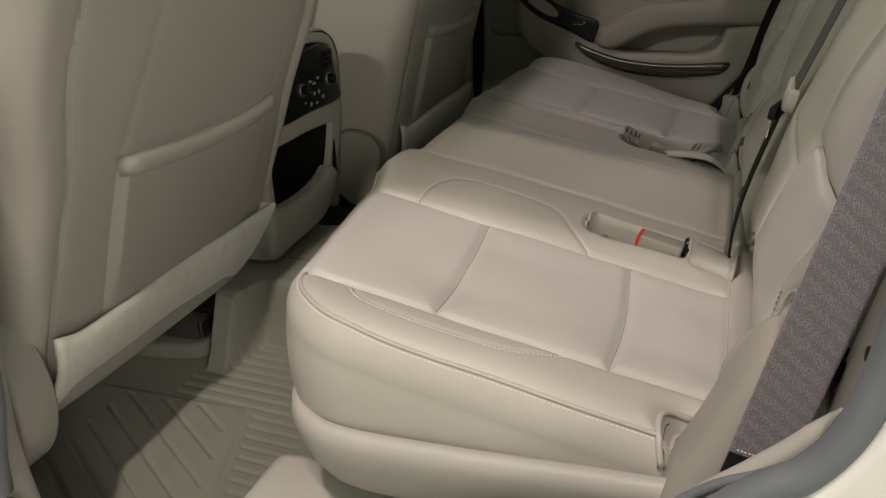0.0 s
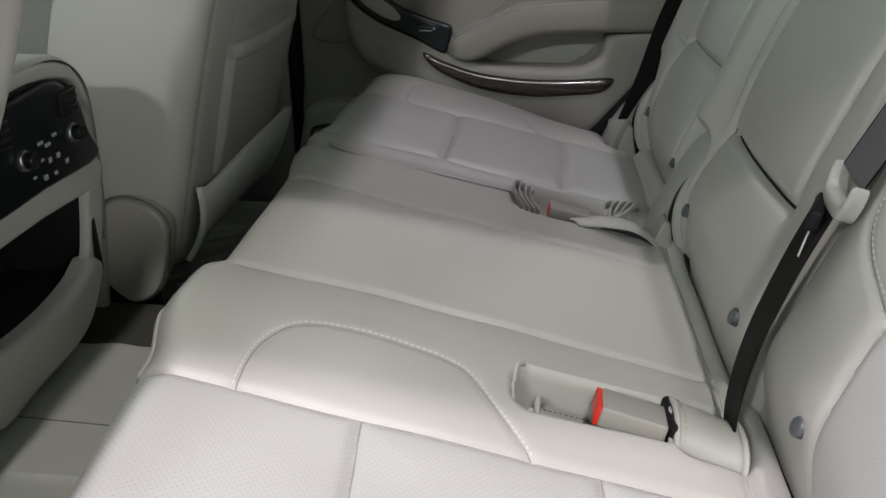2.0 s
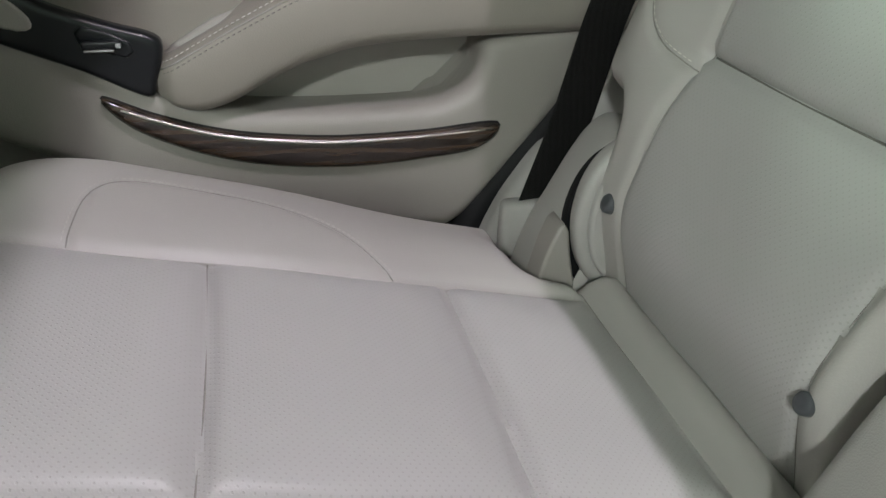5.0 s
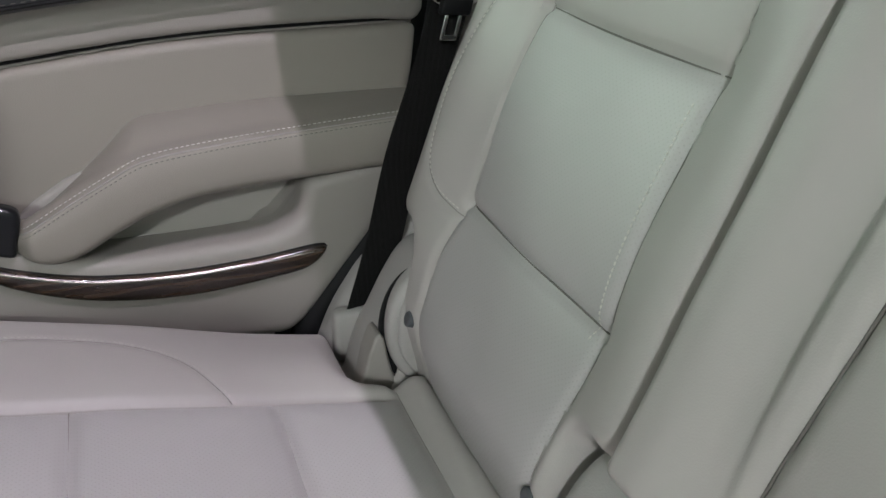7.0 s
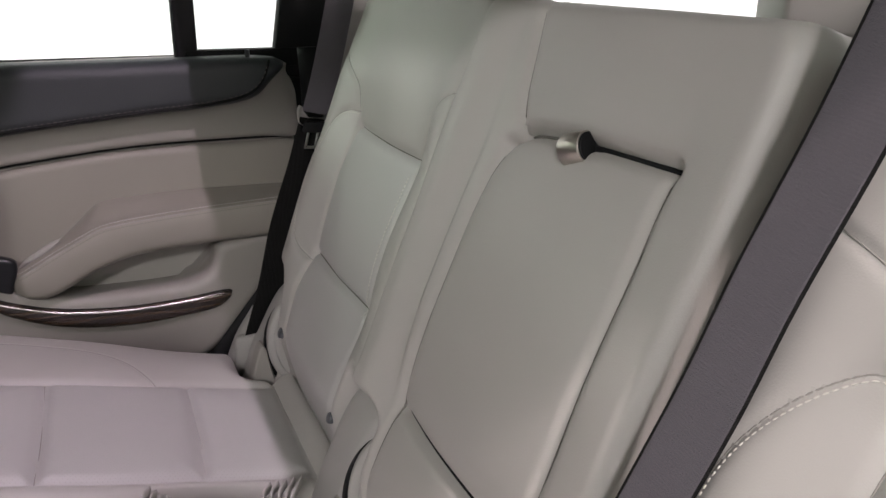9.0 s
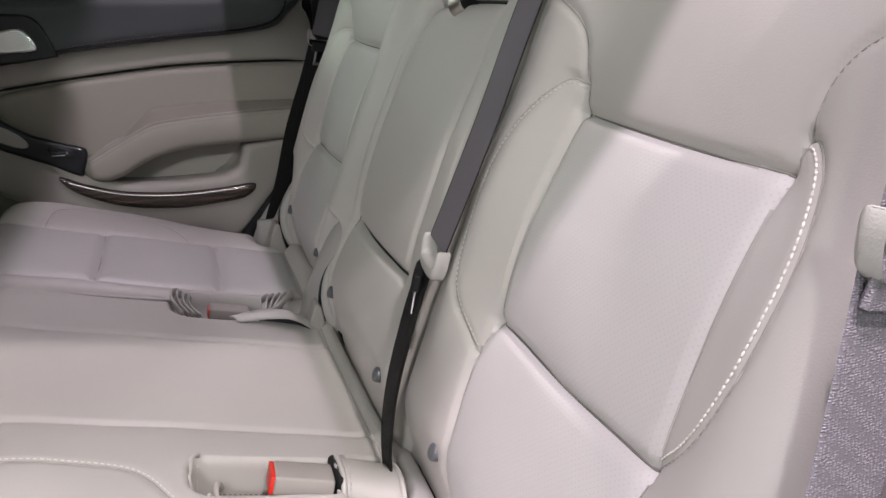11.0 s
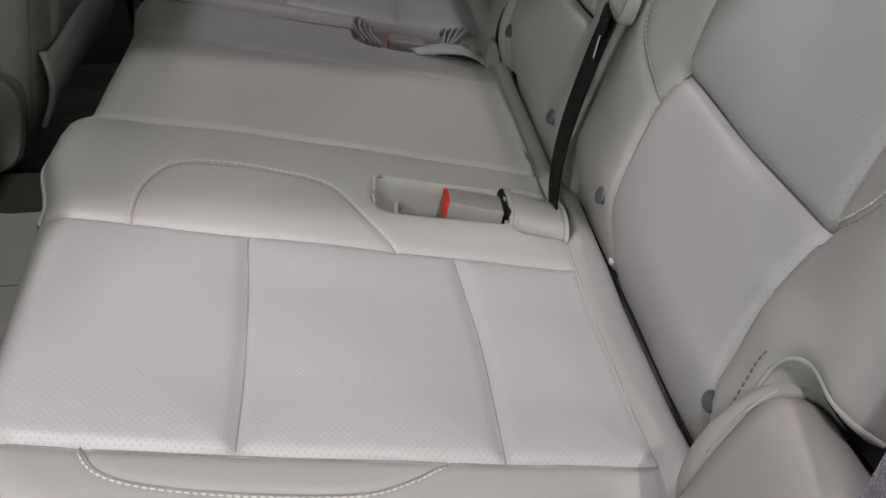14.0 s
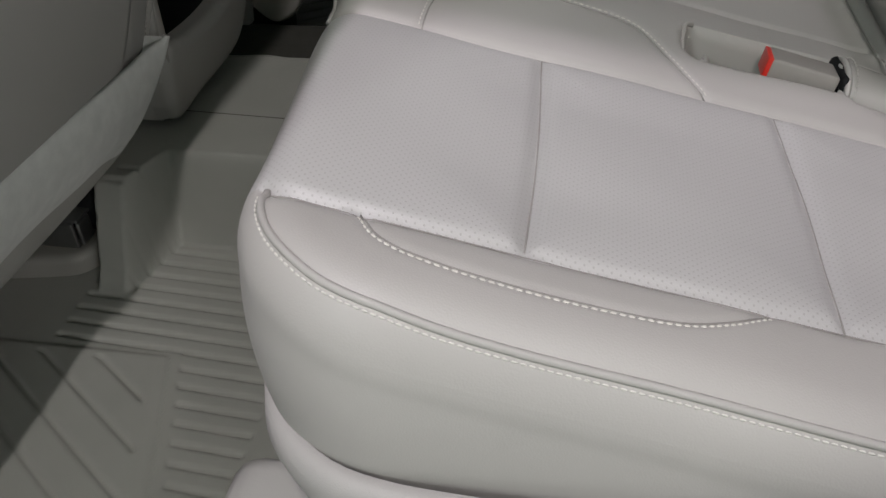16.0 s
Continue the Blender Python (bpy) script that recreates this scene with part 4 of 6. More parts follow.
# far hinge covers
def small_hinge(y0, y1, face_y, label, rise=0.0):
    ob = thing("hinge_cover", (0.55, (y0 + y1) / 2, 0.25), label, "trim", "hinge covers")
    out = curve([(0.512, 0.25), (0.527, 0.325), (0.541, 0.369), (0.557, 0.400), (0.577, 0.438), (0.595, 0.464), (0.614, 0.475), (0.636, 0.468), (0.650, 0.44), (0.645, 0.36), (0.630, 0.25)], 6, True)
    out = out + np.stack([np.zeros(len(out)), rise * ease(out[:, 1], 0.30, 0.45)], 1)
    hull_part("cover", out, y0, y1, 0.012, plastic, ob)
    step = [(0.516, 0.27), (0.525, 0.330), (0.535, 0.372), (0.543, 0.394), (0.549, 0.398), (0.554, 0.390), (0.558, 0.365), (0.566, 0.33), (0.576, 0.27)]
    hull_part("cap", step, face_y - 0.020, face_y + 0.012, 0.0035, plastic_tan, ob)
    return ob


hinge_c = small_hinge(0.893, 0.976, 0.893, "beige plastic hinge cover between two seat backs", 0.022)
# likewise a black box for the shade below the far wing
box_part("recess", back_point(0.160, 0.958, -0.058), (0.020, 0.060, 0.070), 0.004, dark_void, hinge_c, "black box for the shade under the seat back", Matrix(((SL, 0, -CL), (0, 1, 0), (CL, 0, SL))))
hinge_f = small_hinge(1.334, 1.398, 1.334, "beige plastic hinge cover near the far door")
ring = np.array([(0.604 + 0.050 * math.cos(c), 0.404 + 0.076 * math.sin(c)) for c in np.linspace(0, 2 * math.pi, 41)[:-1]])
centre = np.array([0.604, 0.404])
for ob, ya, yb in ((hinge_f, 1.300, 1.330), (hinge_c, 0.868, 0.892)):
    hull_part("recliner_disc", ring, ya, yb - 0.006, 0.009, plastic, ob, "", 6)
    hull_part("disc_step", centre + (ring - centre) * 0.86 + [0.003, 0.002], ya - 0.006, ya + 0.010, 0.004, plastic, ob)
    # solid black ring, offset to draw the shade in the gap below the disc
    hull_part("gap", centre + (ring - centre) * 1.0 + [-0.0022, -0.0125], yb - 0.009, yb + 0.003, 0.001, dark_void, ob, "black ring for the shade round the recliner", 2)


# buckles
def buckle(name, centre, along, up, label, red=True):
    ob = thing(name, centre, label, "seat belt buckle", "buckles")
    a, u = Vector(along).normalized(), Vector(up).normalized()
    w = u.cross(a).normalized()
    u = a.cross(w).normalized()
    rot = Matrix((a, w, u)).transposed()
    c = Vector(centre)
    box_part("housing", c + a * 0.0265, (0.059, 0.041, 0.020), 0.003, plastic_tan, ob, "beige plastic housing", rot)
    box_part("button", c - a * (0.0045 if red else 0.0018), (0.005, 0.037 if red else 0.030, 0.0185 if red else 0.013), 0.001, red_button, ob, "red release button", rot)
    box_part("stalk", c + a * 0.068, (0.034, 0.014, 0.010), 0.003, dark_void, ob, "black stalk", rot)
    return ob


buckle("seat_belt_buckle", (0.431, 0.4605, 0.389), (1, -0.10, -0.23), (0.2, 0.12, 1), "beige seat belt buckle with red button in its pocket")
buckle("seat_belt_buckle", (0.398, 0.943, 0.378), (1, -0.02, -0.20), (0.2, 0.10, 1), "beige seat belt buckle lying in the far pocket", False)

tube("pocket_loop", curve([(0.378, 0.438, 0.372), (0.374, 0.448, 0.384), (0.374, 0.462, 0.388), (0.376, 0.476, 0.384), (0.380, 0.484, 0.374)], 6), 0.0030, leather, bench, "leather loop in the buckle pocket")

# leather sleeve over the near buckle's stalk
sleeve = thing("buckle_sleeve", (0.52, 0.46, 0.36), "beige leather sleeve over the buckle stalk", "trim")
V, F = [], []
rows = 9
for i in range(rows):
    t = i / (rows - 1)
    cx = 0.492 + 0.058 * t
    cy = 0.466 - 0.010 * t
    zc = 0.478 - 0.226 * cx - 0.004
    for k in range(13):
        c = math.pi * k / 12
        V.append((cx + 0.004 * math.sin(c), cy + 0.033 * math.cos(c), zc + (0.026 - 0.004 * t) * math.sin(c) ** 0.8))
for i in range(rows - 1):
    for k in range(12):
        F.append((i * 13 + k, i * 13 + k + 1, (i + 1) * 13 + k + 1, (i + 1) * 13 + k))
ob = mesh_part("sleeve", V, F, leather, sleeve)
solid = ob.modifiers.new("thick", "SOLIDIFY")
solid.thickness = 0.004
tube("welt", V[:13], 0.003, leather, sleeve)
tube("inner_welt", [(p[0] - 0.004, 0.465 + (p[1] - 0.465) * 0.86, p[2] - 0.004) for p in V[:13]], 0.0026, leather, sleeve)
# black block that makes the inside of the sleeve's mouth look shaded
box_part("mouth_shade", (0.4925, 0.465, 0.369), (0.012, 0.052, 0.036), 0.006, dark_void, sleeve, "black block for the shade inside the sleeve mouth")
tube("welt", V[-13:], 0.003, leather, sleeve)
stitch_line = np.array([(p[0] + 0.007, p[1], p[2] + 0.0015) for p in V[:13]])
stitches("stitching", stitch_line, np.array([(0, math.cos(math.pi * k / 12), math.sin(math.pi * k / 12)) for k in range(13)]), thread_soft, sleeve)
lathe("stalk_pin", [(0.003, -0.006), (0.003, 0.004), (0.002, 0.006)], (0.4845, 0.448, 0.362), (-1, 0, 0.2), chrome, sleeve, "small chrome pin in the dark mouth", 10)

# folded leather cuff round the far pocket
cuff = thing("pocket_cuff", (0.43, 0.93, 0.37), "gathered beige leather cuff round a buckle pocket", "trim")
for k in range(4):
    r = 0.008 * k
    pts = curve([(0.353 + r * 0.8, 0.984 - r, 0.402 - 0.002 * k), (0.345 + r, 0.962, 0.408 - 0.003 * k), (0.346 + r, 0.936, 0.404 - 0.004 * k), (0.358 + r, 0.908 + r * 0.5, 0.394 - 0.004 * k)], 8)
    tube("fold", pts, 0.0018, leather, cuff, flat=3.6)
for k in range(5):
    r = 0.0095 * k
    pts = curve([(0.526 - r, 0.985, 0.370), (0.522 - r, 0.967, 0.382), (0.511 - r, 0.946, 0.384), (0.492 - r * 0.6, 0.920 - 0.005 * k, 0.379), (0.464, 0.902 - 0.003 * k, 0.375)], 8)
    tube("fold", pts, 0.0019, leather, cuff, flat=3.4)
# a flap of leather over the front of the pocket, with a dark tube for the shade under it
outer = curve([(0.422, 0.886, 0.391), (0.465, 0.896, 0.392), (0.505, 0.897, 0.385), (0.538, 0.888, 0.366)], 8)
inner = curve([(0.432, 0.869, 0.387), (0.470, 0.867, 0.388), (0.512, 0.866, 0.379), (0.543, 0.868, 0.358)], 8)
V, F = [], []
for p, q in zip(outer, inner):
    for t in np.linspace(0, 1, 7):
        V.append(p + (q - p) * t + [0, 0, 0.004 * math.sin(math.pi * t)])
for i in range(len(outer) - 1):
    for k in range(6):
        F.append((i * 7 + k, i * 7 + k + 1, (i + 1) * 7 + k + 1, (i + 1) * 7 + k))
lip = mesh_part("lip", V, F, leather, cuff)
thick = lip.modifiers.new("thick", "SOLIDIFY")
thick.thickness = 0.003
tube("slit", [(p[0], p[1] - 0.004, p[2] - 0.001) for p in inner[6:22]], np.concatenate([np.linspace(0.0006, 0.0034, 8), np.linspace(0.0034, 0.0006, 8)]), dark_void, cuff, "dark tube for the shade under the flap")


# belts
def guide(ob, c, across, down, width=0.058, mat=None):
    """The plastic loop through which a belt runs: a rounded bar with two turned-up ends."""
    a, d = Vector(across).normalized(), Vector(down).normalized()
    c = Vector(c)
    n = a.cross(d)
    edge = curve([(-0.50, -0.012), (-0.53, -0.004), (-0.49, 0.008), (-0.40, 0.017), (-0.20, 0.021), (0.20, 0.021), (0.40, 0.017), (0.49, 0.008), (0.53, -0.004), (0.50, -0.012), (0.43, -0.010), (0.38, 0.002), (0.30, 0.006), (-0.30, 0.006), (-0.38, 0.002), (-0.43, -0.010)], 3, True)
    back = 0.007 if n.x < 0 else -0.007

    def place(u, v, h):
        p = [c[i] + a[i] * width * u / width + d[i] * v + n[i] * math.copysign(1, back) * (h - 0.007) for i in range(3)]
        return p[0], p[1], p[2]

    slab_part("belt_guide", edge * [width, 1], 0.014, 0.0055, mat or plastic, ob, place, "beige plastic belt guide", step=0.0014)


def tongue(ob, c, across, down):
    a, d = Vector(across).normalized(), Vector(down).normalized()
    n = a.cross(d)
    rot = Matrix((a, n, d)).transposed()
    c = Vector(c)
    box_part("tongue_grip", c, (0.036, 0.010, 0.018), 0.003, dark_void, ob, "black moulded grip", rot)
    for k in (-1, 1):
        box_part("tongue_bar", c + d * 0.021 + a * 0.008 * k, (0.0045, 0.0025, 0.026), 0.001, chrome, ob, "chrome tongue", rot)
    box_part("tongue_bar", c + d * 0.033, (0.0200, 0.0025, 0.006), 0.001, chrome, ob, "chrome tongue", rot)


near_belt = thing("seat_belt", (0.57, -0.06, 0.36), "grey woven seat belt hanging beside the door opening", "seat belt", "seat belts")
line = curve([(0.5615, -0.0610, 0.380), (0.572, -0.0540, 0.42), (0.5925, -0.0405, 0.50), (0.6185, -0.0245, 0.60), (0.6445, -0.0085, 0.70), (0.654, -0.0025, 0.745)], 10)
strap("webbing", line, (1, 0.08, -0.25), 0.049, 0.0016, belt_grey, near_belt)
strap("webbing", curve([(0.655, -0.002, 0.752), (0.668, 0.000, 0.82), (0.705, 0.000, 0.98), (0.74, -0.01, 1.10)], 6), (1, 0.2, -0.3), 0.047, 0.0016, belt_grey, near_belt)
strap("webbing_fold", curve([(0.6545, -0.0060, 0.750), (0.652, -0.0105, 0.738), (0.6485, -0.0100, 0.722)], 4), (1, 0.08, -0.25), 0.045, 0.0050, belt_grey, near_belt, "folded webbing under the guide")
guide(near_belt, (0.652, -0.004, 0.756), (1, 0.3, -0.05), (-0.1, 0, -1), 0.056)
stitches("stitching", [(0.553, -0.0575, 0.432), (0.598, -0.0545, 0.421)], np.tile([0.0, -1.0, 0.2], (2, 1)), thread, near_belt, 0.0030, 0.0024, 0.0006)
strap("webbing_end", [(0.5595, -0.0635, 0.370), (0.5735, -0.0550, 0.422)], (1, 0.08, -0.25), 0.050, 0.003, belt_black, near_belt, "dark stitched belt end")

mid_belt = thing("seat_belt", (0.55, 0.52, 0.37), "grey woven seat belt across the middle seat back", "seat belt", "seat belts")
line = [back_point(s, v, h) for s, v, h in ((0.66, 0.414, 0.066), (0.56, 0.424, 0.060), (0.471, 0.438, 0.054), (0.398, 0.446, 0.049), (0.325, 0.457, 0.045), (0.262, 0.467, 0.042))]
strap("webbing", curve(line, 6), (0, 1, 0.12), 0.046, 0.0016, belt_fine, mid_belt)
strap("selvedge", curve(line, 6), (0, 1, 0.12), 0.0490, 0.0008, belt_black, mid_belt, "dark selvedge of the webbing")
guide(mid_belt, back_point(0.252, 0.468, 0.042), (0.05, 1, 0.10), (-0.2, 0, -1), 0.052)
tongue(mid_belt, back_point(0.224, 0.478, 0.045), (0.40, 0.9, 0.1), (-0.16, 0.06, -1))
line = [back_point(s, v, h) for s, v, h in ((0.235, 0.478, 0.042), (0.17, 0.482, 0.036), (0.10, 0.481, 0.027), (0.04, 0.477, 0.012), (-0.02, 0.472, -0.014))]
strap("webbing", curve(line, 6), (0.02, 1.0, -0.01), 0.040, 0.0030, belt_black, mid_belt, "dark doubled webbing")

far_belt = thing("seat_belt", (0.56, 1.42, 0.36), "dark woven seat belt hanging beside the far door", "seat belt", "seat belts")
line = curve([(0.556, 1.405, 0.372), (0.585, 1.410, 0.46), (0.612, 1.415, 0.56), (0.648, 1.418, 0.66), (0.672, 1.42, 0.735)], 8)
# lower run takes the near-black webbing, its shade put into the colour
strap("webbing", line, (1, 0.15, -0.2), 0.047, 0.0018, belt_black, far_belt, "webbing darkened for the shade it hangs in")
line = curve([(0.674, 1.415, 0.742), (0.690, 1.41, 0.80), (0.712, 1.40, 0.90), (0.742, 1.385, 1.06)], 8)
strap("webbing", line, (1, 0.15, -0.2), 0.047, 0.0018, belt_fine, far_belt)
guide(far_belt, (0.672, 1.413, 0.742), (1, 0.1, -0.10), (-0.2, 0, -1), 0.056)
tongue(far_belt, (0.668, 1.405, 0.722), (1, 0.1, -0.1), (-0.25, 0, -1))
box_part("anchor_cover", (0.548, 1.405, 0.352), (0.060, 0.022, 0.062), 0.008, plastic, far_belt, "beige plastic anchor cover")

# ---- front seats ----
def front_seat(y_mid, side, x_off, slope, label):
    """A front seat seen from behind. side: +1 when its hinge side faces the far side."""
    def on(pos, h):
        a, v = pos[:, 0], pos[:, 1]
        z = 0.26 + a
        return np.stack([x_off + slope * (z - 0.57) + h, v, z + 0 * h], 1)

    ob = thing("front_seat", (x_off - 0.25, y_mid, 0.12), label, "car seat", "front seats")
    lo, hi = y_mid - 0.265, y_mid + 0.255
    pa, pb = y_mid - 0.157, y_mid + 0.165
    pocket_top = curve([(0.331, pa), (0.323, y_mid - 0.05), (0.322, y_mid + 0.08), (0.331, pb)])
    pk_l = curve([(0.10, pa + 0.008), (0.2, pa), (0.318, pa), (0.45, pa + 0.035), (0.60, pa + 0.07)])
    pk_r = curve([(0.10, pb + 0.02), (0.2, pb + 0.008), (0.318, pb), (0.345, pb + 0.012), (0.40, pb + 0.03)])
    st_l = curve([(-0.02, y_mid - 0.238), (0.15, y_mid - 0.236), (0.3, y_mid - 0.228), (0.45, y_mid - 0.205), (0.62, y_mid - 0.16)])
    flare = 0.032 if side > 0 else 0.0
    st_l[:, 1] -= flare * ease(st_l[:, 0], 0.30, 0.47)
    st_r = curve([(-0.02, y_mid + 0.232), (0.15, y_mid + 0.236), (0.3, y_mid + 0.232), (0.45, y_mid + 0.215), (0.62, y_mid + 0.17)])
    st_r[:, 1] += flare * ease(st_r[:, 0], 0.30, 0.47)

    def field(P):
        a = P[:, 0]
        grow = 0.02 * bell(a, 0.30, 0.2)
        grow = grow + (0.030 * ease(a, 0.30, 0.46) - 0.030 * ease(a, 0.55, 0.72) if side > 0 else -0.045 * ease(a, 0.35, 0.75))
        return box_field(P, 0.0, 0.70, lo, hi, 0.06) - grow

    def height(P):
        a, v = P[:, 0], P[:, 1]
        h = seams_height(P, [st_l, st_r], deep=0.003, puff=0.010, reach=0.05)
        h = h - 0.002 * np.exp(-(np.minimum(distance_to(P, pk_l), distance_to(P, pk_r)) / 0.004) ** 2)
        pocket = (v > pa) & (v < pb)
        # the pocket's mouth stands a little proud of the back above it
        top = np.interp(v, pocket_top[:, 1], pocket_top[:, 0])
        return h + 0.010 * pocket * (1 - ease(a - top, -0.0035, 0.0035)) * ease(a, 0.06, 0.20)

    pad = Pad(field, height, on, 0.035, 0.16, 0.004)

    def regions(P, e):
        a, v = P[:, 0], P[:, 1]
        lab = np.zeros(len(P), int)
        l, r = np.interp(a, st_l[:, 0], st_l[:, 1]), np.interp(a, st_r[:, 0], st_r[:, 1])
        lab[v < l] = 1
        lab[v > r] = 3
        top = np.interp(v, pocket_top[:, 1], pocket_top[:, 0])
        lab[(v > pa) & (v < pb) & (a < top) & (lab == 0)] = 2
        return lab

    pad.build((-0.24, lo - 0.26), (0.92, hi + 0.26), 0.006, [("back_panel", vinyl, ob, ""), ("side_bolster", leather, ob, ""), ("map_pocket", vinyl, ob, "elastic map pocket"), ("side_bolster", leather, ob, "")], regions)
    rim = pocket_top[(pocket_top[:, 1] >= pa - 0.001) & (pocket_top[:, 1] <= pb + 0.001)]
    q = resample(rim, 0.008) - [0.013, 0]
    tube("pocket_hem", pad.at(q, 0.001), np.full(len(q), 0.0135), vinyl, ob, "", 10, flat=0.55, up=(1, 0, -0.3))
    seam_stitch(pad, st_l, ob, 0.005, radius=0.0006, mat=thread_soft)
    seam_stitch(pad, st_r, ob, -0.005, radius=0.0005, mat=seam_line)
    # felt flap along the bottom of the back
    n = 44
    V, F = [], []
    for i in range(n):
        t = i / (n - 1)
        v = y_mid - 0.250 + 0.482 * t
        top = 0.132 + 0.012 * max(0.0, 1 - t / 0.08)
        low = 0.032 - 0.022 * math.exp(-((t - 0.90) / 0.075) ** 2) - 0.012 * math.exp(-((t - 0.03) / 0.05) ** 2) + 0.004 * math.sin(t * 14)
        for near, far in ((t - 0.90, 0.10),):
            if near > 0:
                low = top - (top - low) * math.sqrt(max(0.0, 1 - (near / far) ** 2))
        for k in range(9):
            u = k / 8
            a = top - (top - low) * u
            wave = 0.003 * math.sin(t * 9 + u * 2)
            V.append(on(np.array([[a, v]]), np.array([0.020 + 0.012 * math.sin(u * math.pi) + wave - (0.022 if side > 0 else 0.004) * u * u]))[0])
    for i in range(n - 1):
        for k in range(8):
            F.append((i * 9 + k, i * 9 + k + 1, (i + 1) * 9 + k + 1, (i + 1) * 9 + k))
    fl = mesh_part("felt_flap", V, F, felt, ob, "pale grey felt flap")
    s = fl.modifiers.new("thick", "SOLIDIFY")
    s.thickness = 0.007
    # seat base, hinge cover and slide
    xb = x_off - 0.40
    # seat base as one plain black block
    box_part("base_cushion", (xb - 0.02, y_mid, 0.31), (0.46, 0.40, 0.12), 0.04, dark_void, ob, "plain black block at the seat base")
    rx, rz, zc = (0.078, 0.118, 0.358) if side > 0 else (0.056, 0.082, 0.316)
    xc = x_off - (0.130 if side > 0 else 0.112)
    ring = [(xc + rx * math.cos(c) - 0.012 * math.sin(c), zc + rz * math.sin(c)) for c in np.linspace(0, 2 * math.pi, 33)[:-1]]
    if side < 0:   # rounded above, drawn in to a blunt point below
        ring = curve([(-0.201, 0.400), (-0.163, 0.392), (-0.140, 0.367), (-0.140, 0.332), (-0.150, 0.292), (-0.166, 0.259), (-0.188, 0.243), (-0.210, 0.241), (-0.239, 0.267), (-0.256, 0.302), (-0.255, 0.335), (-0.246, 0.362), (-0.229, 0.388)], 4, True)
    y1 = y_mid - (0.252 if side > 0 else 0.262)
    disc = hull_part("hinge_cover", ring, y1 - (0.06 if side > 0 else 0.040), y1, 0.010 if side > 0 else 0.005, plastic if side > 0 else plastic_tan, ob, "beige oval hinge cover")
    if side < 0:
        # dark tube and block draw the shade in the cover's rim gap and hole
        tube("rim_shade", [(xc + (q[0] - xc) * 1.03, y1 - 0.030, zc + (q[1] - zc) * 1.03) for q in ring], 0.0013, seam_dark, disc, "dark tube for the shade round the cover", closed=True)
        box_part("hole", (-0.243, y1 - 0.0405, 0.348), (0.010, 0.004, 0.010), 0.0015, dark_void, disc, "small dark block for a hole")
    if side < 0:
        box_part("seat_frame", (x_off - 0.215, y_mid - 0.250, 0.222), (0.20, 0.07, 0.09), 0.012, dark_void, ob, "black steel seat frame")
    # slide rails on the floor, one bare end showing
    for k in (-1, 1):
        box_part("slide_rail", (xb - 0.13, y_mid + k * 0.12, 0.150), (0.32, 0.045, 0.07), 0.006, dark_void, ob, "black slide rail")
    if side > 0:
        foot = curve([(-0.43, 0.385), (-0.325, 0.392), (-0.292, 0.410), (-0.284, 0.440), (-0.300, 0.480), (-0.43, 0.490)], 5, True)
        slab_part("rail_cover", foot, 0.026, 0.010, plastic_dim, ob, lambda a, b, h: (a, b, 0.116 + h), "taupe moulded rail cover on the floor")
        box_part("rail_end", (-0.345, 0.418, 0.158), (0.080, 0.006, 0.034), 0.002, steel, ob, "bare steel rail end")
        box_part("rail_end", (-0.300, 0.430, 0.160), (0.005, 0.024, 0.030), 0.002, steel, ob, "bare steel rail end")
        box_part("rail_end", (-0.345, 0.440, 0.176), (0.090, 0.040, 0.005), 0.002, steel, ob, "bare steel rail end")
        # black block in place of the shaded opening beside the rail
        box_part("rail_gap_shade", (-0.335, 0.470, 0.170), (0.09, 0.045, 0.058), 0.012, dark_void, ob, "black block for the shade in the rail opening")
    return ob, pad


front_seat(0.230, 1, -0.112, 0.35, "beige front seat back with map pocket and felt flap")
front_seat(1.165, -1, -0.082, 0.24, "beige front passenger seat back with map pocket")

# ---- centre console ----
console = thing("centre_console", (-0.30, 0.69, 0.235), "beige centre console end with black rear controls and open bin", "console")
def on_console(a, b, h):
    """a: across, b: up, h: towards the bench."""
    return (-0.205 + h + 0.10 * (b - 0.40), a, b)


body = curve([(0.545, 0.245), (0.538, 0.40), (0.548, 0.52), (0.568, 0.585), (0.62, 0.622), (0.69, 0.630), (0.76, 0.622), (0.812, 0.585), (0.832, 0.52), (0.842, 0.40), (0.835, 0.245)], 6)
outer = np.asarray(body)
V, F = [], []
n = len(outer)
rings = [(outer, -0.55), (outer, -0.012)]
c = outer.mean(0)
rings += [(outer + (c - outer) * 0.02, -0.004), (outer + (c - outer) * 0.045, 0.0)]
for pts, h in rings:
    V += [on_console(p[0], p[1], h) for p in pts]
for r in range(3):
    for i in range(n - 1):
        F.append((r * n + i, (r + 1) * n + i, (r + 1) * n + i + 1, r * n + i + 1))
mesh_part("shell", V, F, plastic, console, "")
# face pieces round the bin
face = lambda a, b, h: on_console(a, b, h - 0.012)
slab_part("face_rail", curve([(0.550, 0.450), (0.69, 0.446), (0.80, 0.438), (0.826, 0.435), (0.828, 0.476), (0.69, 0.480), (0.552, 0.484)], 3, True), 0.012, 0.004, plastic, console, face)
slab_part("face_stile", curve([(0.780, 0.36), (0.788, 0.40), (0.796, 0.445), (0.832, 0.445), (0.826, 0.38), (0.806, 0.315), (0.770, 0.31), (0.766, 0.335)], 3, True), 0.012, 0.005, plastic, console, face)
slab_part("face_stile", [(0.536, 0.30), (0.556, 0.30), (0.556, 0.46), (0.540, 0.46)], 0.012, 0.004, plastic, console, face)
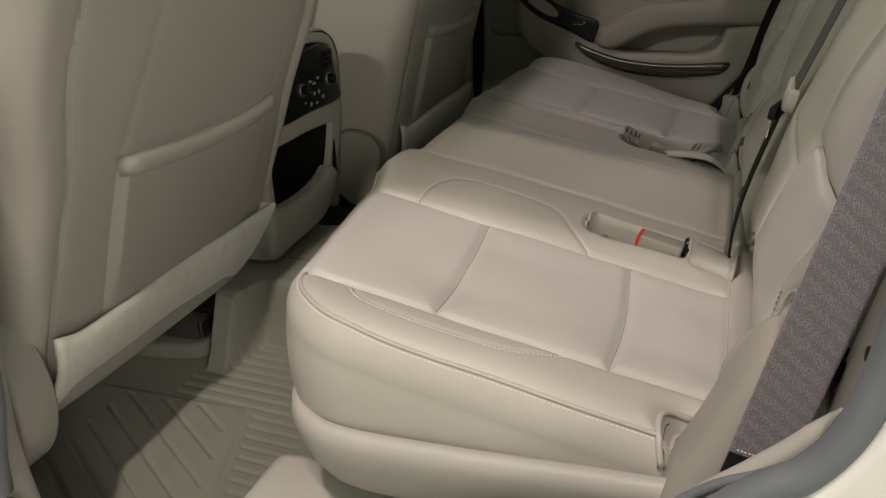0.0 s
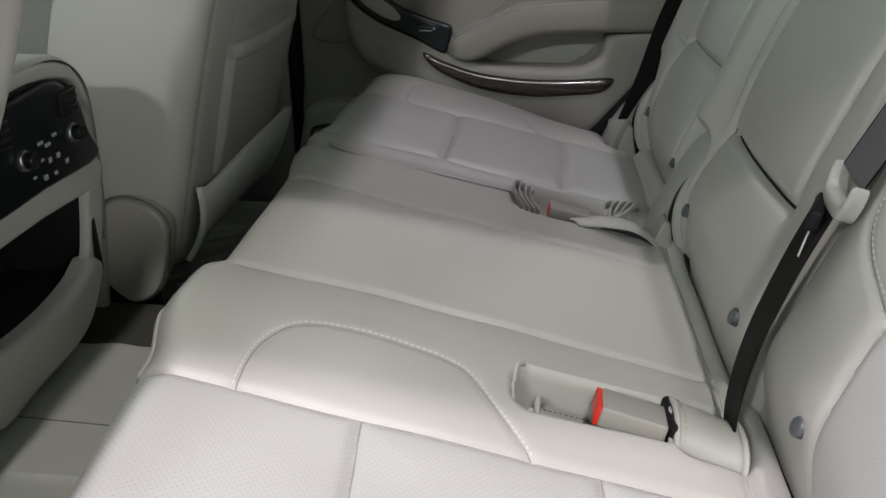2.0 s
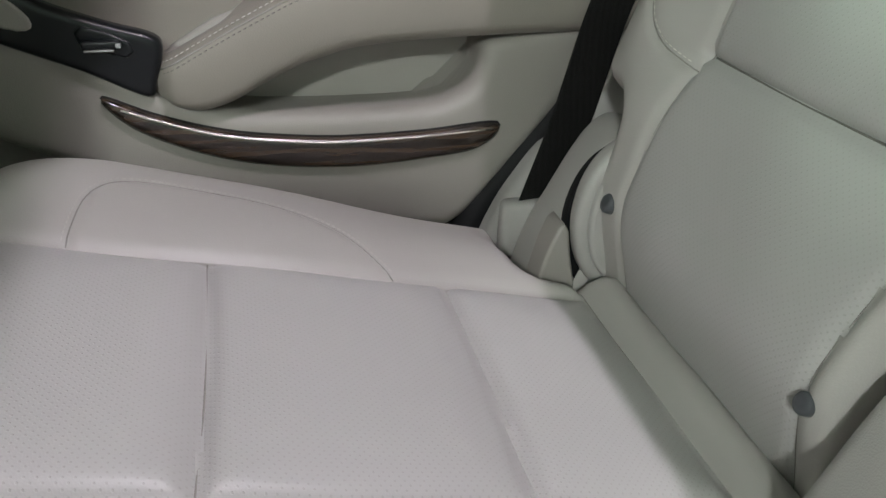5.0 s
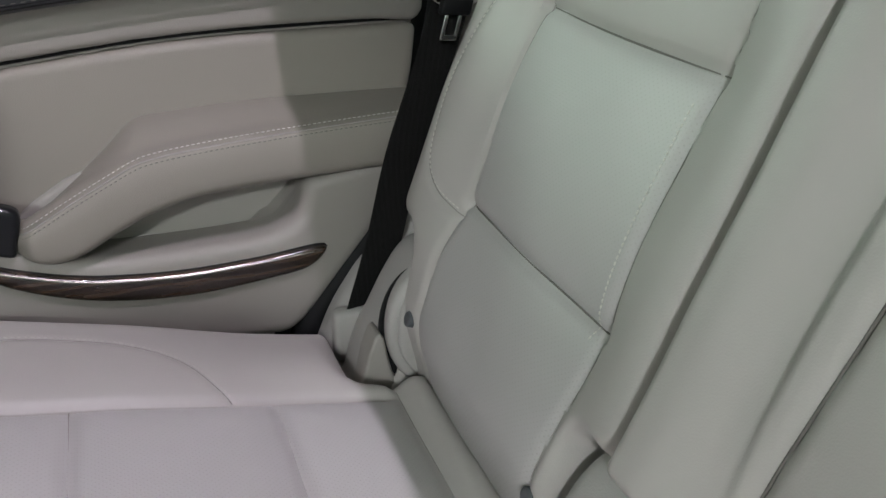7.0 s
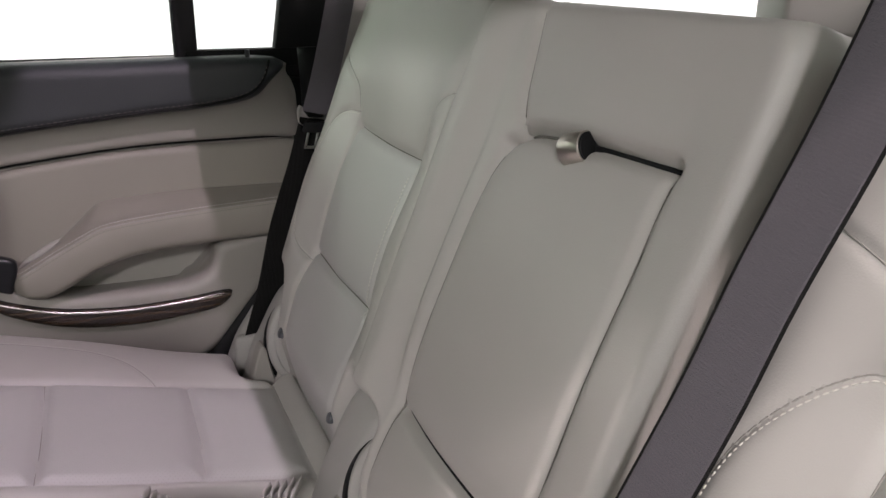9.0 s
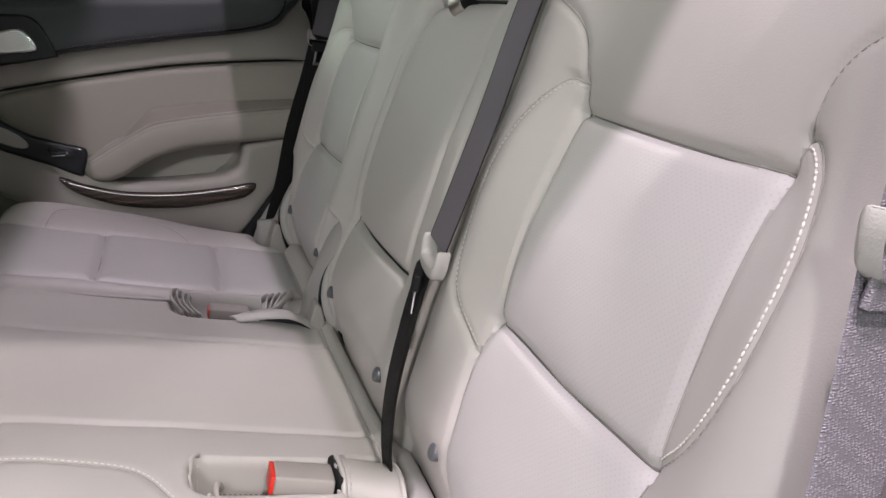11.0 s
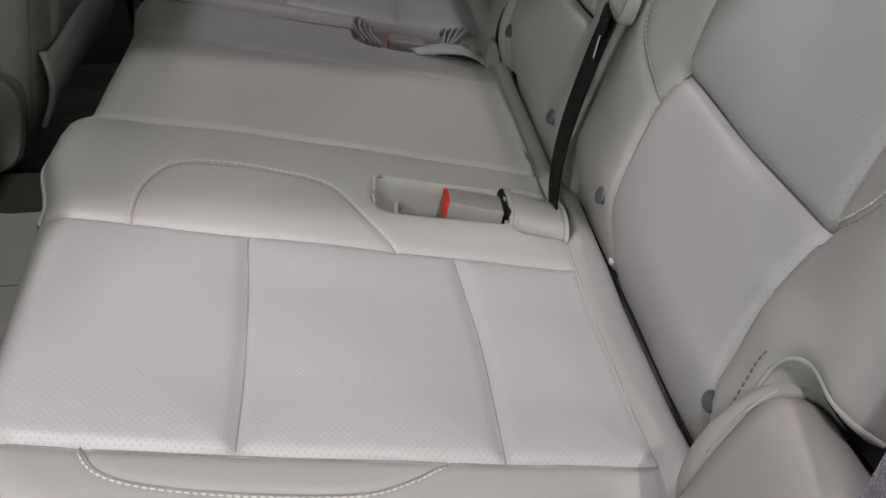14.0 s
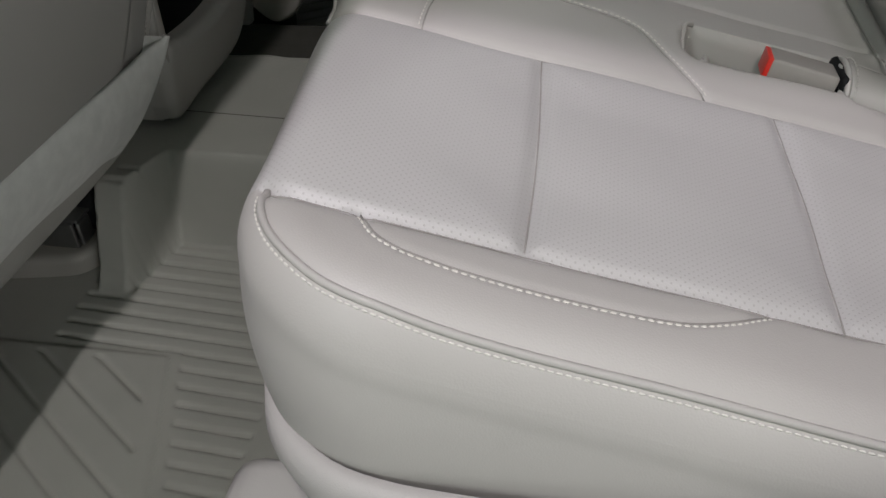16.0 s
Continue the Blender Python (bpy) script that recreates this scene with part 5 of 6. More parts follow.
foot = curve([(0.545, 0.248), (0.62, 0.246), (0.72, 0.250), (0.765, 0.266), (0.795, 0.305), (0.806, 0.335), (0.778, 0.352), (0.745, 0.337), (0.68, 0.328), (0.60, 0.331), (0.545, 0.338)], 4, True)
slab_part("face_foot", foot, 0.030, 0.014, plastic, console, lambda a, b, h: on_console(a, b, h - 0.020), "", 5)
slab_part("face_top", curve([(0.565, 0.57), (0.60, 0.612), (0.69, 0.624), (0.78, 0.606), (0.822, 0.545), (0.806, 0.560), (0.775, 0.590), (0.69, 0.606), (0.60, 0.596)], 3, True), 0.012, 0.004, plastic, console, face)
box_part("bin_floor", (-0.287, 0.670, 0.318), (0.13, 0.25, 0.012), 0.003, dark_void, console, "black rubber bin floor")
box_part("bin_back", (-0.345, 0.69, 0.385), (0.010, 0.27, 0.15), 0.002, dark_void, console, "black bin back")
box_part("bin_side", (-0.275, 0.800, 0.388), (0.14, 0.012, 0.13), 0.003, dark_void, console)
box_part("bin_side", (-0.275, 0.550, 0.385), (0.14, 0.010, 0.13), 0.002, plastic_dim, console)
box_part("bin_liner", (-0.338, 0.665, 0.355), (0.008, 0.25, 0.065), 0.003, dark_void, console, "black rubber bin liner")
panel = slab_part("control_panel", curve([(0.560, 0.486), (0.562, 0.540), (0.585, 0.588), (0.68, 0.600), (0.736, 0.598), (0.779, 0.565), (0.799, 0.522), (0.816, 0.480), (0.69, 0.482)], 4, True), 0.010, 0.004, gloss_black, console, lambda a, b, h: on_console(a, b, h - 0.004), "black control panel")
for a in (0.648, 0.752):
    p = Vector(on_console(a, 0.532, 0.006))
    lathe("knob_ring", [(0.0118, 0), (0.0118, 0.006), (0.0106, 0.008)], p, (1, 0, 0.1), steel, panel, "dull chrome knob ring", 20)
    lathe("knob", [(0.0095, 0.005), (0.0090, 0.016), (0.0078, 0.018)], p, (1, 0, 0.1), gloss_black, panel, "black control knob", 20)
for a, b, w, h in ((0.685, 0.540, 0.010, 0.004), (0.700, 0.534, 0.010, 0.004), (0.715, 0.541, 0.008, 0.004), (0.685, 0.520, 0.008, 0.003), (0.702, 0.515, 0.006, 0.006), (0.720, 0.515, 0.006, 0.006), (0.738, 0.502, 0.006, 0.006), (0.668, 0.505, 0.006, 0.003), (0.690, 0.498, 0.007, 0.006), (0.712, 0.496, 0.006, 0.004)):
    p = on_console(a, b, 0.0075)
    box_part("marking", p, (0.002, w, h), 0.0005, ink, panel)
for a in (0.610, 0.752):
    p = on_console(a, 0.570, 0.006)
    box_part("air_vent", p, (0.008, 0.036, 0.032), 0.003, dark_void, panel, "black air vent")
    for q in range(4):
        box_part("vent_slat", (p[0] + 0.004, p[1], p[2] - 0.014 + 0.009 * q), (0.004, 0.032, 0.002), 0.0005, gloss_black, panel)
box_part("clasp", on_console(0.838, 0.36, -0.01), (0.012, 0.006, 0.012), 0.002, steel, console, "small steel clip")

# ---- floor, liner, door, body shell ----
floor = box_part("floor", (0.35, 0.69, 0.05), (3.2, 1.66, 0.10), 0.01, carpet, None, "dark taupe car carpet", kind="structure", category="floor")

liner = thing("floor_liner", (-0.12, 0.35, 0.10), "taupe rubber floor liner with ribs and chevrons", "floor mat")
step = 0.0026
ax = np.arange(-0.52, 0.09, step)
ay = np.arange(-0.075, 1.455, step)
A, B = np.meshgrid(ax, ay, indexing="ij")
P = np.stack([A.ravel(), B.ravel()], 1)
x = P[:, 0]
y = np.where(P[:, 1] > MID, 2 * MID - P[:, 1], P[:, 1])   # both sides alike
z = np.full(len(P), 0.115)
heel = -0.131 + 0.342 * (0.271 - y)      # rear edge of the heel pad
in_pad = (x < heel - 0.004) & (y < 0.284)
# fine grooves across the foot space
groove = np.exp(-(((y + 0.06 * x - 0.016 + 0.01125) % 0.0225 - 0.01125) / 0.0026) ** 2)
ribs = (x > heel + 0.012) & (y <= 0.292) | (y > 0.292) & (x > -0.278 + 0.9 * np.maximum(0, y - 0.425))
z = z - 0.0044 * groove * np.where(ribs & (y < 0.466) & (y > 0.02) & (x < -0.014), 1, 0)
# heel pad with slanting grooves
z = z + 0.0035 * ease(heel - x, 0.0, 0.008) * (1 - ease(y, 0.280, 0.288))
slant = np.exp(-(((y + 0.683 * x - 0.0845 + 0.0228) % 0.0456 - 0.0228) / 0.0030) ** 2)
z = z - 0.0056 * slant * np.where(in_pad & (x > -0.356) & (x < heel - 0.022) & (y < 0.274) & (y > -0.03), 1, 0)
# raised tunnel
z = z + 0.118 * ease(y, 0.468 - 0.10 * ease(-x, 0.205, 0.235) + 0.10 * ease(-x, 0.265, 0.29), 0.500 - 0.06 * ease(-x, 0.205, 0.235) + 0.06 * ease(-x, 0.265, 0.29))
# edges turn up towards the bench, the sill and the front seat
z = z + 0.05 * ease(x, 0.035, 0.085) * (1 - ease(y, 0.46, 0.50))
z = z + 0.045 * ease(-y, 0.035, 0.075)
nb = len(ay)
i, j = np.meshgrid(np.arange(len(ax) - 1), np.arange(nb - 1), indexing="ij")
k = (i * nb + j).ravel()
F = np.stack([k, k + nb, k + nb + 1, k + 1], 1)
V = np.stack([x, P[:, 1], z], 1)
mid = P[F].mean(1)
my = np.minimum(mid[:, 1], 2 * MID - mid[:, 1])
zone = np.where(my > 0.47, np.where(mid[:, 1] < 0.756, 2, 5), np.where((mid[:, 0] < -0.131 + 0.342 * (0.271 - my)) & (my < 0.284), 1, 0) + 3 * (mid[:, 1] > MID))
for q, name in enumerate(("liner_tray", "heel_pad", "tunnel_cover", "liner_tray", "heel_pad")):
    used, inv = np.unique(F[zone == q], return_inverse=True)
    mesh_part(name, V[used], inv.reshape(-1, 4), rubber_mat, liner)
used, inv = np.unique(F[zone == 5], return_inverse=True)
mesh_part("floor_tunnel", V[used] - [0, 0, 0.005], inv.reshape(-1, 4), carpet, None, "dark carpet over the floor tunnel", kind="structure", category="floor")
tube("liner_edge", [(q, 0.756 + 0.004 * math.sin(q * 60), 0.2315) for q in np.arange(-0.42, 0.08, 0.01)], 0.0026, rubber_mat, liner)
tube("liner_seam", [(q, 0.592 - 0.05 * (q + 0.2), 0.2325) for q in np.arange(-0.42, 0.08, 0.02)], 0.0013, seam_dark, liner)

riser = thing("seat_riser", (0.12, 0.05, 0.11), "beige moulded step in front of the bench leg", "trim")
box_part("riser", (0.165, 0.03, 0.145), (0.30, 0.20, 0.095), 0.022, rubber_mat, riser)

# far door
door = thing("rear_door", (0.28, 1.55, 0.2), "closed rear door with beige trim, dark wood strip and armrest", "car door")
YB = 1.530


def on_door(y0):
    return lambda a, b, h: (a, y0 - h, b)


base = curve([(-0.105, 0.17), (-0.105, 0.40), (-0.105, 0.60), (-0.105, 0.818), (0.20, 0.820), (0.60, 0.820), (0.655, 0.795), (0.672, 0.74), (0.655, 0.64), (0.628, 0.55), (0.598, 0.47), (0.545, 0.405), (0.490, 0.340), (0.46, 0.25), (0.45, 0.17)], 4, True)
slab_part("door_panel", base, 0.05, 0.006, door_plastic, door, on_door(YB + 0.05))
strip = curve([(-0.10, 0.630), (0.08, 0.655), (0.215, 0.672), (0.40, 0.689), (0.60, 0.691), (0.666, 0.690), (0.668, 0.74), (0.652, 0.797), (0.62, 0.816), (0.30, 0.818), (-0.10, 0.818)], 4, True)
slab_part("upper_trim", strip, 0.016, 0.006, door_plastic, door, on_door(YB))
band = curve([(-0.10, 0.662), (0.08, 0.697), (0.215, 0.720), (0.40, 0.738), (0.52, 0.747), (0.585, 0.757), (0.617, 0.780), (0.632, 0.822), (0.40, 0.824), (0.10, 0.824), (-0.10, 0.824)], 5, True)
top_band = slab_part("sill_band", band, 0.050, 0.022, soft_black, door, on_door(YB), "charcoal padded sill band", 5)
lo_line = curve([(-0.08, 0.679), (0.08, 0.709), (0.215, 0.732), (0.40, 0.750), (0.52, 0.759), (0.580, 0.771), (0.606, 0.793), (0.618, 0.825)], 8)
q = np.array([(a, YB - 0.0508, b) for a, b in lo_line])
stitches("stitching", q, np.tile([0.0, -1.0, 0.0], (len(q), 1)), seam_dark, top_band, 0.009, 0.006, 0.0005)
# black tube for the shade in the groove along the band
tube("band_groove_shade", [(a, YB - 0.049, b) for a, b in lo_line - [0, 0.004]], 0.0022, dark_void, top_band)
crease = curve([(-0.10, 0.628), (0.08, 0.653), (0.215, 0.670), (0.40, 0.687), (0.60, 0.689), (0.666, 0.688)], 6)
# groove shade below the upper trim, again a black tube
tube("trim_groove_shade", [(a, YB - 0.001, b) for a, b in crease], 0.0035, dark_void, door)
insert = curve([(-0.08, 0.50), (0.0, 0.60), (0.06, 0.640), (0.22, 0.664), (0.40, 0.681), (0.60, 0.683), (0.658, 0.682), (0.664, 0.66), (0.655, 0.60), (0.64, 0.52), (0.30, 0.48), (0.10, 0.49)], 4, True)
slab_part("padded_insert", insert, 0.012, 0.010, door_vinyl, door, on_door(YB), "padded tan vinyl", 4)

# lower pod
pod = curve([(0.012, 0.605), (0.006, 0.56), (0.010, 0.515), (0.035, 0.474), (0.075, 0.447), (0.13, 0.422), (0.22, 0.385), (0.34, 0.348), (0.44, 0.333), (0.488, 0.338), (0.545, 0.402), (0.598, 0.470), (0.625, 0.530), (0.618, 0.548), (0.56, 0.538), (0.512, 0.528), (0.503, 0.505), (0.495, 0.485), (0.478, 0.473), (0.455, 0.466), (0.383, 0.464), (0.289, 0.467), (0.25, 0.476), (0.20, 0.498), (0.12, 0.545), (0.05, 0.612)], 5, True)
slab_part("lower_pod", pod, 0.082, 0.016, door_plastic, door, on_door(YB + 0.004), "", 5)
pocket = curve([(0.17, 0.42), (0.22, 0.52), (0.36, 0.57), (0.60, 0.57), (0.60, 0.42)], 3, True)
slab_part("pocket_back", pocket, 0.020, 0.004, plastic_dim, door, on_door(YB), "shaded pocket wall")
# armrest: a padded beam with a flat top, a seam along its front edge and a hollow under it
ax = np.array([0.198, 0.215, 0.240, 0.268, 0.300, 0.330, 0.350, 0.385, 0.45, 0.55, 0.66])
z_back = np.interp(ax, [0.198, 0.215, 0.240, 0.295, 0.330, 0.350, 0.45, 0.55, 0.66], [0.490, 0.496, 0.512, 0.558, 0.592, 0.600, 0.605, 0.604, 0.601])
z_seam = np.interp(ax, [0.198, 0.209, 0.261, 0.327, 0.359, 0.45, 0.55, 0.66], [0.507, 0.514, 0.543, 0.577, 0.585, 0.592, 0.597, 0.601])
z_low = np.interp(ax, [0.198, 0.215, 0.240, 0.262, 0.300, 0.335, 0.385, 0.45, 0.55, 0.66], [0.489, 0.480, 0.474, 0.478, 0.498, 0.515, 0.528, 0.533, 0.536, 0.537])
sheet = resample(curve(np.stack([ax, z_back, z_seam, z_low], 1), 8), 0.008)
V, F = [], []
for u, zb, zs, zl in sheet:
    nose = ease(u, 0.196, 0.222)
    yf = YB - 0.070 - 0.026 * nose
    ring = curve([(YB + 0.004, zb + 0.006), (YB - 0.03, zb + 0.006 + 0.25 * (zs - zb)), (yf + 0.030, zs + 0.0055), (yf + 0.013, zs + 0.0040), (yf + 0.0040, zs + 0.0010), (yf + 0.0024, zs - 0.0006), (yf + 0.0008, zs - 0.0030),
                  (yf - 0.001, zs - 0.3 * (zs - zl)), (yf + 0.002, zl + 0.22 * (zs - zl)), (yf + 0.010, zl + 0.004), (yf + 0.024, zl), (YB + 0.004, zl - 0.002)], 3)
    V += [(u, q[0], q[1]) for q in ring]
m = len(ring)
for i in range(len(sheet) - 1):
    for k in range(m - 1):
        F.append((i * m + k, i * m + k + 1, (i + 1) * m + k + 1, (i + 1) * m + k))
F.append(tuple(range(m))[::-1])
rest = mesh_part("armrest", V, F, door_vinyl, door, "padded tan vinyl armrest")
rest.data.polygons.foreach_set("use_smooth", [len(p.vertices) == 4 for p in rest.data.polygons])
arm_line = np.array([(u, YB - 0.070 - 0.026 * ease(u, 0.196, 0.222), zs) for u, zb, zs, zl in sheet[2:]])
for dy, dz, yarn in ((0.0042, 0.0052, thread_soft), (0.0002, -0.0042, seam_dark)):
    stitches("stitching", arm_line + [0, dy, dz], np.tile([0.0, -0.8, 0.6], (len(arm_line), 1)), yarn, rest, 0.0056, 0.0042, 0.0006)
# thin darker tube for the shade in the armrest's seam
tube("armrest_seam", arm_line + [0, 0.0026, 0.0002], 0.0009, seam_line, rest)

# wood strip
top_e = [(0.158, 0.490), (0.20, 0.472), (0.254, 0.455), (0.31, 0.446), (0.373, 0.4415), (0.45, 0.443), (0.524, 0.4475)]
low_e = [(0.505, 0.423), (0.45, 0.415), (0.38, 0.411), (0.31, 0.416), (0.25, 0.429), (0.195, 0.452), (0.168, 0.472)]
blade = curve(top_e + low_e, 5, True)
wood_strip = slab_part("wood_strip", blade, 0.010, 0.006, wood, door, on_door(YB - 0.076), "glossy dark wood strip", 4)
# thin satin-toned tube along the upper edge of the strip
tube("strip_line", [(a, YB - 0.0850, b - 0.0035) for a, b in curve([(0.172, 0.483)] + top_e[1:6] + [(0.510, 0.4465)], 8)], 0.0010, satin, wood_strip, "thin satin line along the wood")

tube("strip_gasket", [(a, YB - 0.0765, b) for a, b in blade], 0.0022, dark_void, wood_strip, "black gasket", closed=True)

# window switch panel
sw = curve([(0.000, 0.618), (0.020, 0.585), (0.060, 0.553), (0.105, 0.532), (0.150, 0.513), (0.197, 0.490), (0.206, 0.505), (0.214, 0.532), (0.206, 0.545), (0.17, 0.556), (0.12, 0.575), (0.08, 0.60), (0.05, 0.625)], 5, True)
switch = slab_part("switch_panel", sw, 0.014, 0.007, gloss_black, door, on_door(YB - 0.074), "black switch panel", 4)
ell = [(0.075 + 0.040 * math.cos(c) , 0.577 + 0.016 * math.sin(c) - 0.5 * 0.040 * math.cos(c)) for c in np.linspace(0, 2 * math.pi, 25)[:-1]]
slab_part("pull_cup", ell, 0.003, 0.001, plastic_dim, switch, on_door(YB - 0.0865), "taupe pull cup lining")
slab_part("switch_well", curve([(0.148, 0.540), (0.185, 0.527), (0.188, 0.541), (0.152, 0.555)], 2, True), 0.004, 0.001, gloss_black, switch, on_door(YB - 0.086))
box_part("window_switch", (0.166, YB - 0.093, 0.540), (0.032, 0.008, 0.008), 0.003, gloss_black, switch, "black window switch")
box_part("switch_edge", (0.164, YB - 0.096, 0.5355), (0.024, 0.004, 0.0022), 0.001, steel, switch, "silver edge of the switch")
box_part("switch_light", (0.180, YB - 0.099, 0.540), (0.004, 0.002, 0.004), 0.0008, ink, switch)

# inside handle
bez = curve([(0.060, 0.706), (0.060, 0.782), (0.12, 0.792), (0.158, 0.778), (0.182, 0.722), (0.170, 0.712)], 4, True)
bezel = slab_part("handle_bezel", bez, 0.010, 0.005, gloss_black, door, on_door(YB - 0.046), "black handle bezel")
slab_part("door_handle", curve([(0.06, 0.722), (0.06, 0.752), (0.125, 0.768), (0.150, 0.738), (0.14, 0.724)], 4, True), 0.014, 0.006, chrome, bezel, on_door(YB - 0.050), "chrome door handle", 4)
tube("lock_pin", [(0.587, YB - 0.03, 0.80), (0.587, YB - 0.03, 0.836)], 0.004, soft_black, door, "black lock pin")

# speaker at the foot of the door
spk = curve([(-0.10, 0.20), (-0.10, 0.335), (-0.08, 0.365), (-0.03, 0.378), (0.04, 0.372), (0.09, 0.34), (0.10, 0.20)], 5, True)
speaker = slab_part("speaker_pod", spk, 0.050, 0.014, plastic, door, on_door(YB), "")
grille = curve([(-0.085, 0.20), (-0.082, 0.305), (-0.06, 0.328), (0.02, 0.330), (0.06, 0.31), (0.065, 0.20)], 5, True)
slab_part("speaker_grille", grille, 0.006, 0.003, plastic_dim, speaker, on_door(YB - 0.048), "taupe speaker grille")
tube("grille_rim", [(a, YB - 0.054, b) for a, b in grille], 0.0042, soft_black, speaker, "dark rim", closed=True)
for r in range(9):
    box_part("grille_bar", (-0.01, YB - 0.0555, 0.205 + 0.0135 * r), (0.13, 0.003, 0.003), 0.001, plastic_dim, speaker)

# window of the far door
window_far = thing("window_1", (0.30, 1.56, 0.83), "far door window in a black frame", "window", kind="structure")
box_part("window_frame", (0.4975, 1.555, 1.02), (0.036, 0.03, 0.42), 0.006, dark_void, window_far, "black divider bar")
box_part("window_frame", (0.60, 1.552, 0.818), (0.21, 0.030, 0.030), 0.003, dark_void, window_far)
turn = Euler((0, radians(9), 0)).to_matrix()
box_part("window_frame", (0.712, 1.555, 1.01), (0.085, 0.03, 0.46), 0.006, dark_void, window_far, "", turn)
box_part("window_frame", (0.25, 1.555, 1.215), (0.95, 0.03, 0.03), 0.006, dark_void, window_far)
for a, b in ((-0.12, 0.480), (0.515, 0.69)):
    g = box_part("pane", ((a + b) / 2, 1.562, 1.02), (b - a, 0.004, 0.38), 0.0005, glass, window_far, "clear glass", smooth=False)
    g.visible_shadow = False

# dark seal and lower pillar trim behind the door
pillar = thing("rear_pillar_trim", (0.62, 1.5, 0.2), "beige moulded pillar trim with a black seal beside the door", "trim")
seal_line = curve([(0.475, 1.468, 0.25), (0.505, 1.468, 0.335), (0.552, 1.468, 0.398), (0.605, 1.468, 0.468), (0.640, 1.468, 0.548), (0.665, 1.468, 0.64), (0.683, 1.468, 0.74), (0.682, 1.475, 0.84)], 8)
# seal made wide and black so it also covers the shaded gap
tube("door_seal", seal_line, 0.019, dark_void, pillar, "black rubber seal, widened for the shaded door gap", 10)
wheel = curve([(0.50, 0.17), (0.515, 0.30), (0.530, 0.345), (0.575, 0.398), (0.625, 0.47), (0.662, 0.55), (0.690, 0.66), (0.712, 0.80), (0.74, 0.95), (0.80, 1.16), (1.05, 1.16), (0.98, 0.95), (0.95, 0.80), (0.95, 0.17)], 5, True)
slab_part("pillar_panel", wheel, 0.06, 0.02, plastic, pillar, on_door(1.515), "", 4)
knob = curve([(0.512, 0.30), (0.520, 0.352), (0.545, 0.395), (0.575, 0.43), (0.60, 0.42), (0.60, 0.30)], 4, True)
slab_part("wheel_arch_bulge", knob, 0.05, 0.022, plastic, pillar, on_door(1.465), "", 5)

# ---- shell of the car ----
def shell(name, centre, size, mat, label, category):
    return box_part(name, centre, size, 0.012, mat, None, label, None, True, 2, "structure", category)


shell("ceiling", (0.42, 0.785, 1.445), (3.0, 1.47, 0.05), headliner, "pale grey cloth headliner", "ceiling")
# unseen filler between far window and roof, keeps the far light down
shell("wall_far_header", (0.42, 1.53, 1.33), (3.0, 0.06, 0.20), headliner, "unseen pale grey panel that blocks light above the window", "wall")
shell("wall_far_front", (-0.62, 1.56, 0.42), (0.94, 0.07, 0.82), plastic, "beige front door trim", "wall")
shell("wall_far_pillar", (-0.215, 1.555, 0.65), (0.16, 0.07, 1.22), plastic, "beige centre pillar trim", "wall")
shell("wall_far_rear", (1.45, 1.50, 0.43), (1.00, 0.07, 0.835), plastic, "beige quarter panel trim", "wall")
shell("wall_far_corner", (1.82, 1.49, 1.05), (0.32, 0.09, 0.44), plastic, "beige rear pillar trim", "wall")
shell("wall_rear", (2.02, 0.69, 0.49), (0.07, 1.60, 0.94), plastic, "beige tailgate trim", "wall")
shell("wall_front", (-1.20, 0.69, 0.44), (0.20, 1.90, 0.88), soft_black, "dark dashboard", "wall")
shell("wall_near_front", (-0.66, -0.19, 0.42), (0.96, 0.07, 0.82), plastic, "beige front door trim", "wall")
shell("wall_near_rear", (1.45, -0.15, 0.475), (1.06, 0.07, 0.91), plastic, "beige quarter panel trim", "wall")
shell("wall_near_corner", (1.93, -0.12, 1.05), (0.16, 0.09, 0.40), plastic, "beige rear pillar trim", "wall")

# black pieces added behind the door's gaps, dark as the shade inside them
shell("wall_far_jamb", (0.40, 1.615, 0.42), (1.30, 0.03, 0.80), dark_void, "black door jamb", "wall")
shell("wall_far_gap", (-0.122, 1.55, 0.60), (0.03, 0.05, 1.0), dark_void, "black strip for the shade in the door gap", "wall")

# near door opening: pillars, sill, seal and painted body
opening = thing("door_opening", (0.3, -0.13, 0.1), "open rear doorway with beige trim, grey seal and white body", "door frame", kind="structure")
bp = curve([(-0.125, 0.10), (-0.135, 0.35), (-0.105, 0.60), (-0.11, 0.80), (-0.16, 1.05), (-0.19, 1.24), (-0.32, 1.24), (-0.30, 0.8), (-0.29, 0.10)], 5, True)
prism_part("pillar_trim", bp, 0.06, 0.018, plastic, opening, lambda a, b, h: (a, -0.13 + h - 0.03, b), "", 4)
bp_seal = curve([(-0.105, -0.165, 0.14), (-0.118, -0.165, 0.32), (-0.092, -0.165, 0.45), (-0.088, -0.165, 0.62), (-0.10, -0.16, 0.80), (-0.15, -0.14, 1.05), (-0.17, -0.13, 1.20)], 8)
tube("door_seal", bp_seal, 0.017, seal_rubber, opening, "grey rubber door seal", 12)
sill = curve([(0.595, 0.30), (0.606, 0.40), (0.618, 0.46), (0.632, 0.53), (0.655, 0.64), (0.69, 0.80), (0.75, 1.0), (0.83, 1.24), (1.05, 1.24), (0.96, 0.95), (0.93, 0.70), (0.93, 0.30)], 6, True)
prism_part("pillar_panel", sill, 0.065, 0.010, plastic_dim, opening, lambda a, b, h: (a, -0.020 - h, b), "taupe moulded pillar trim", 4)
box_part("panel_slot", (0.648, -0.088, 0.546), (0.045, 0.012, 0.012), 0.003, dark_void, opening, "black slot")
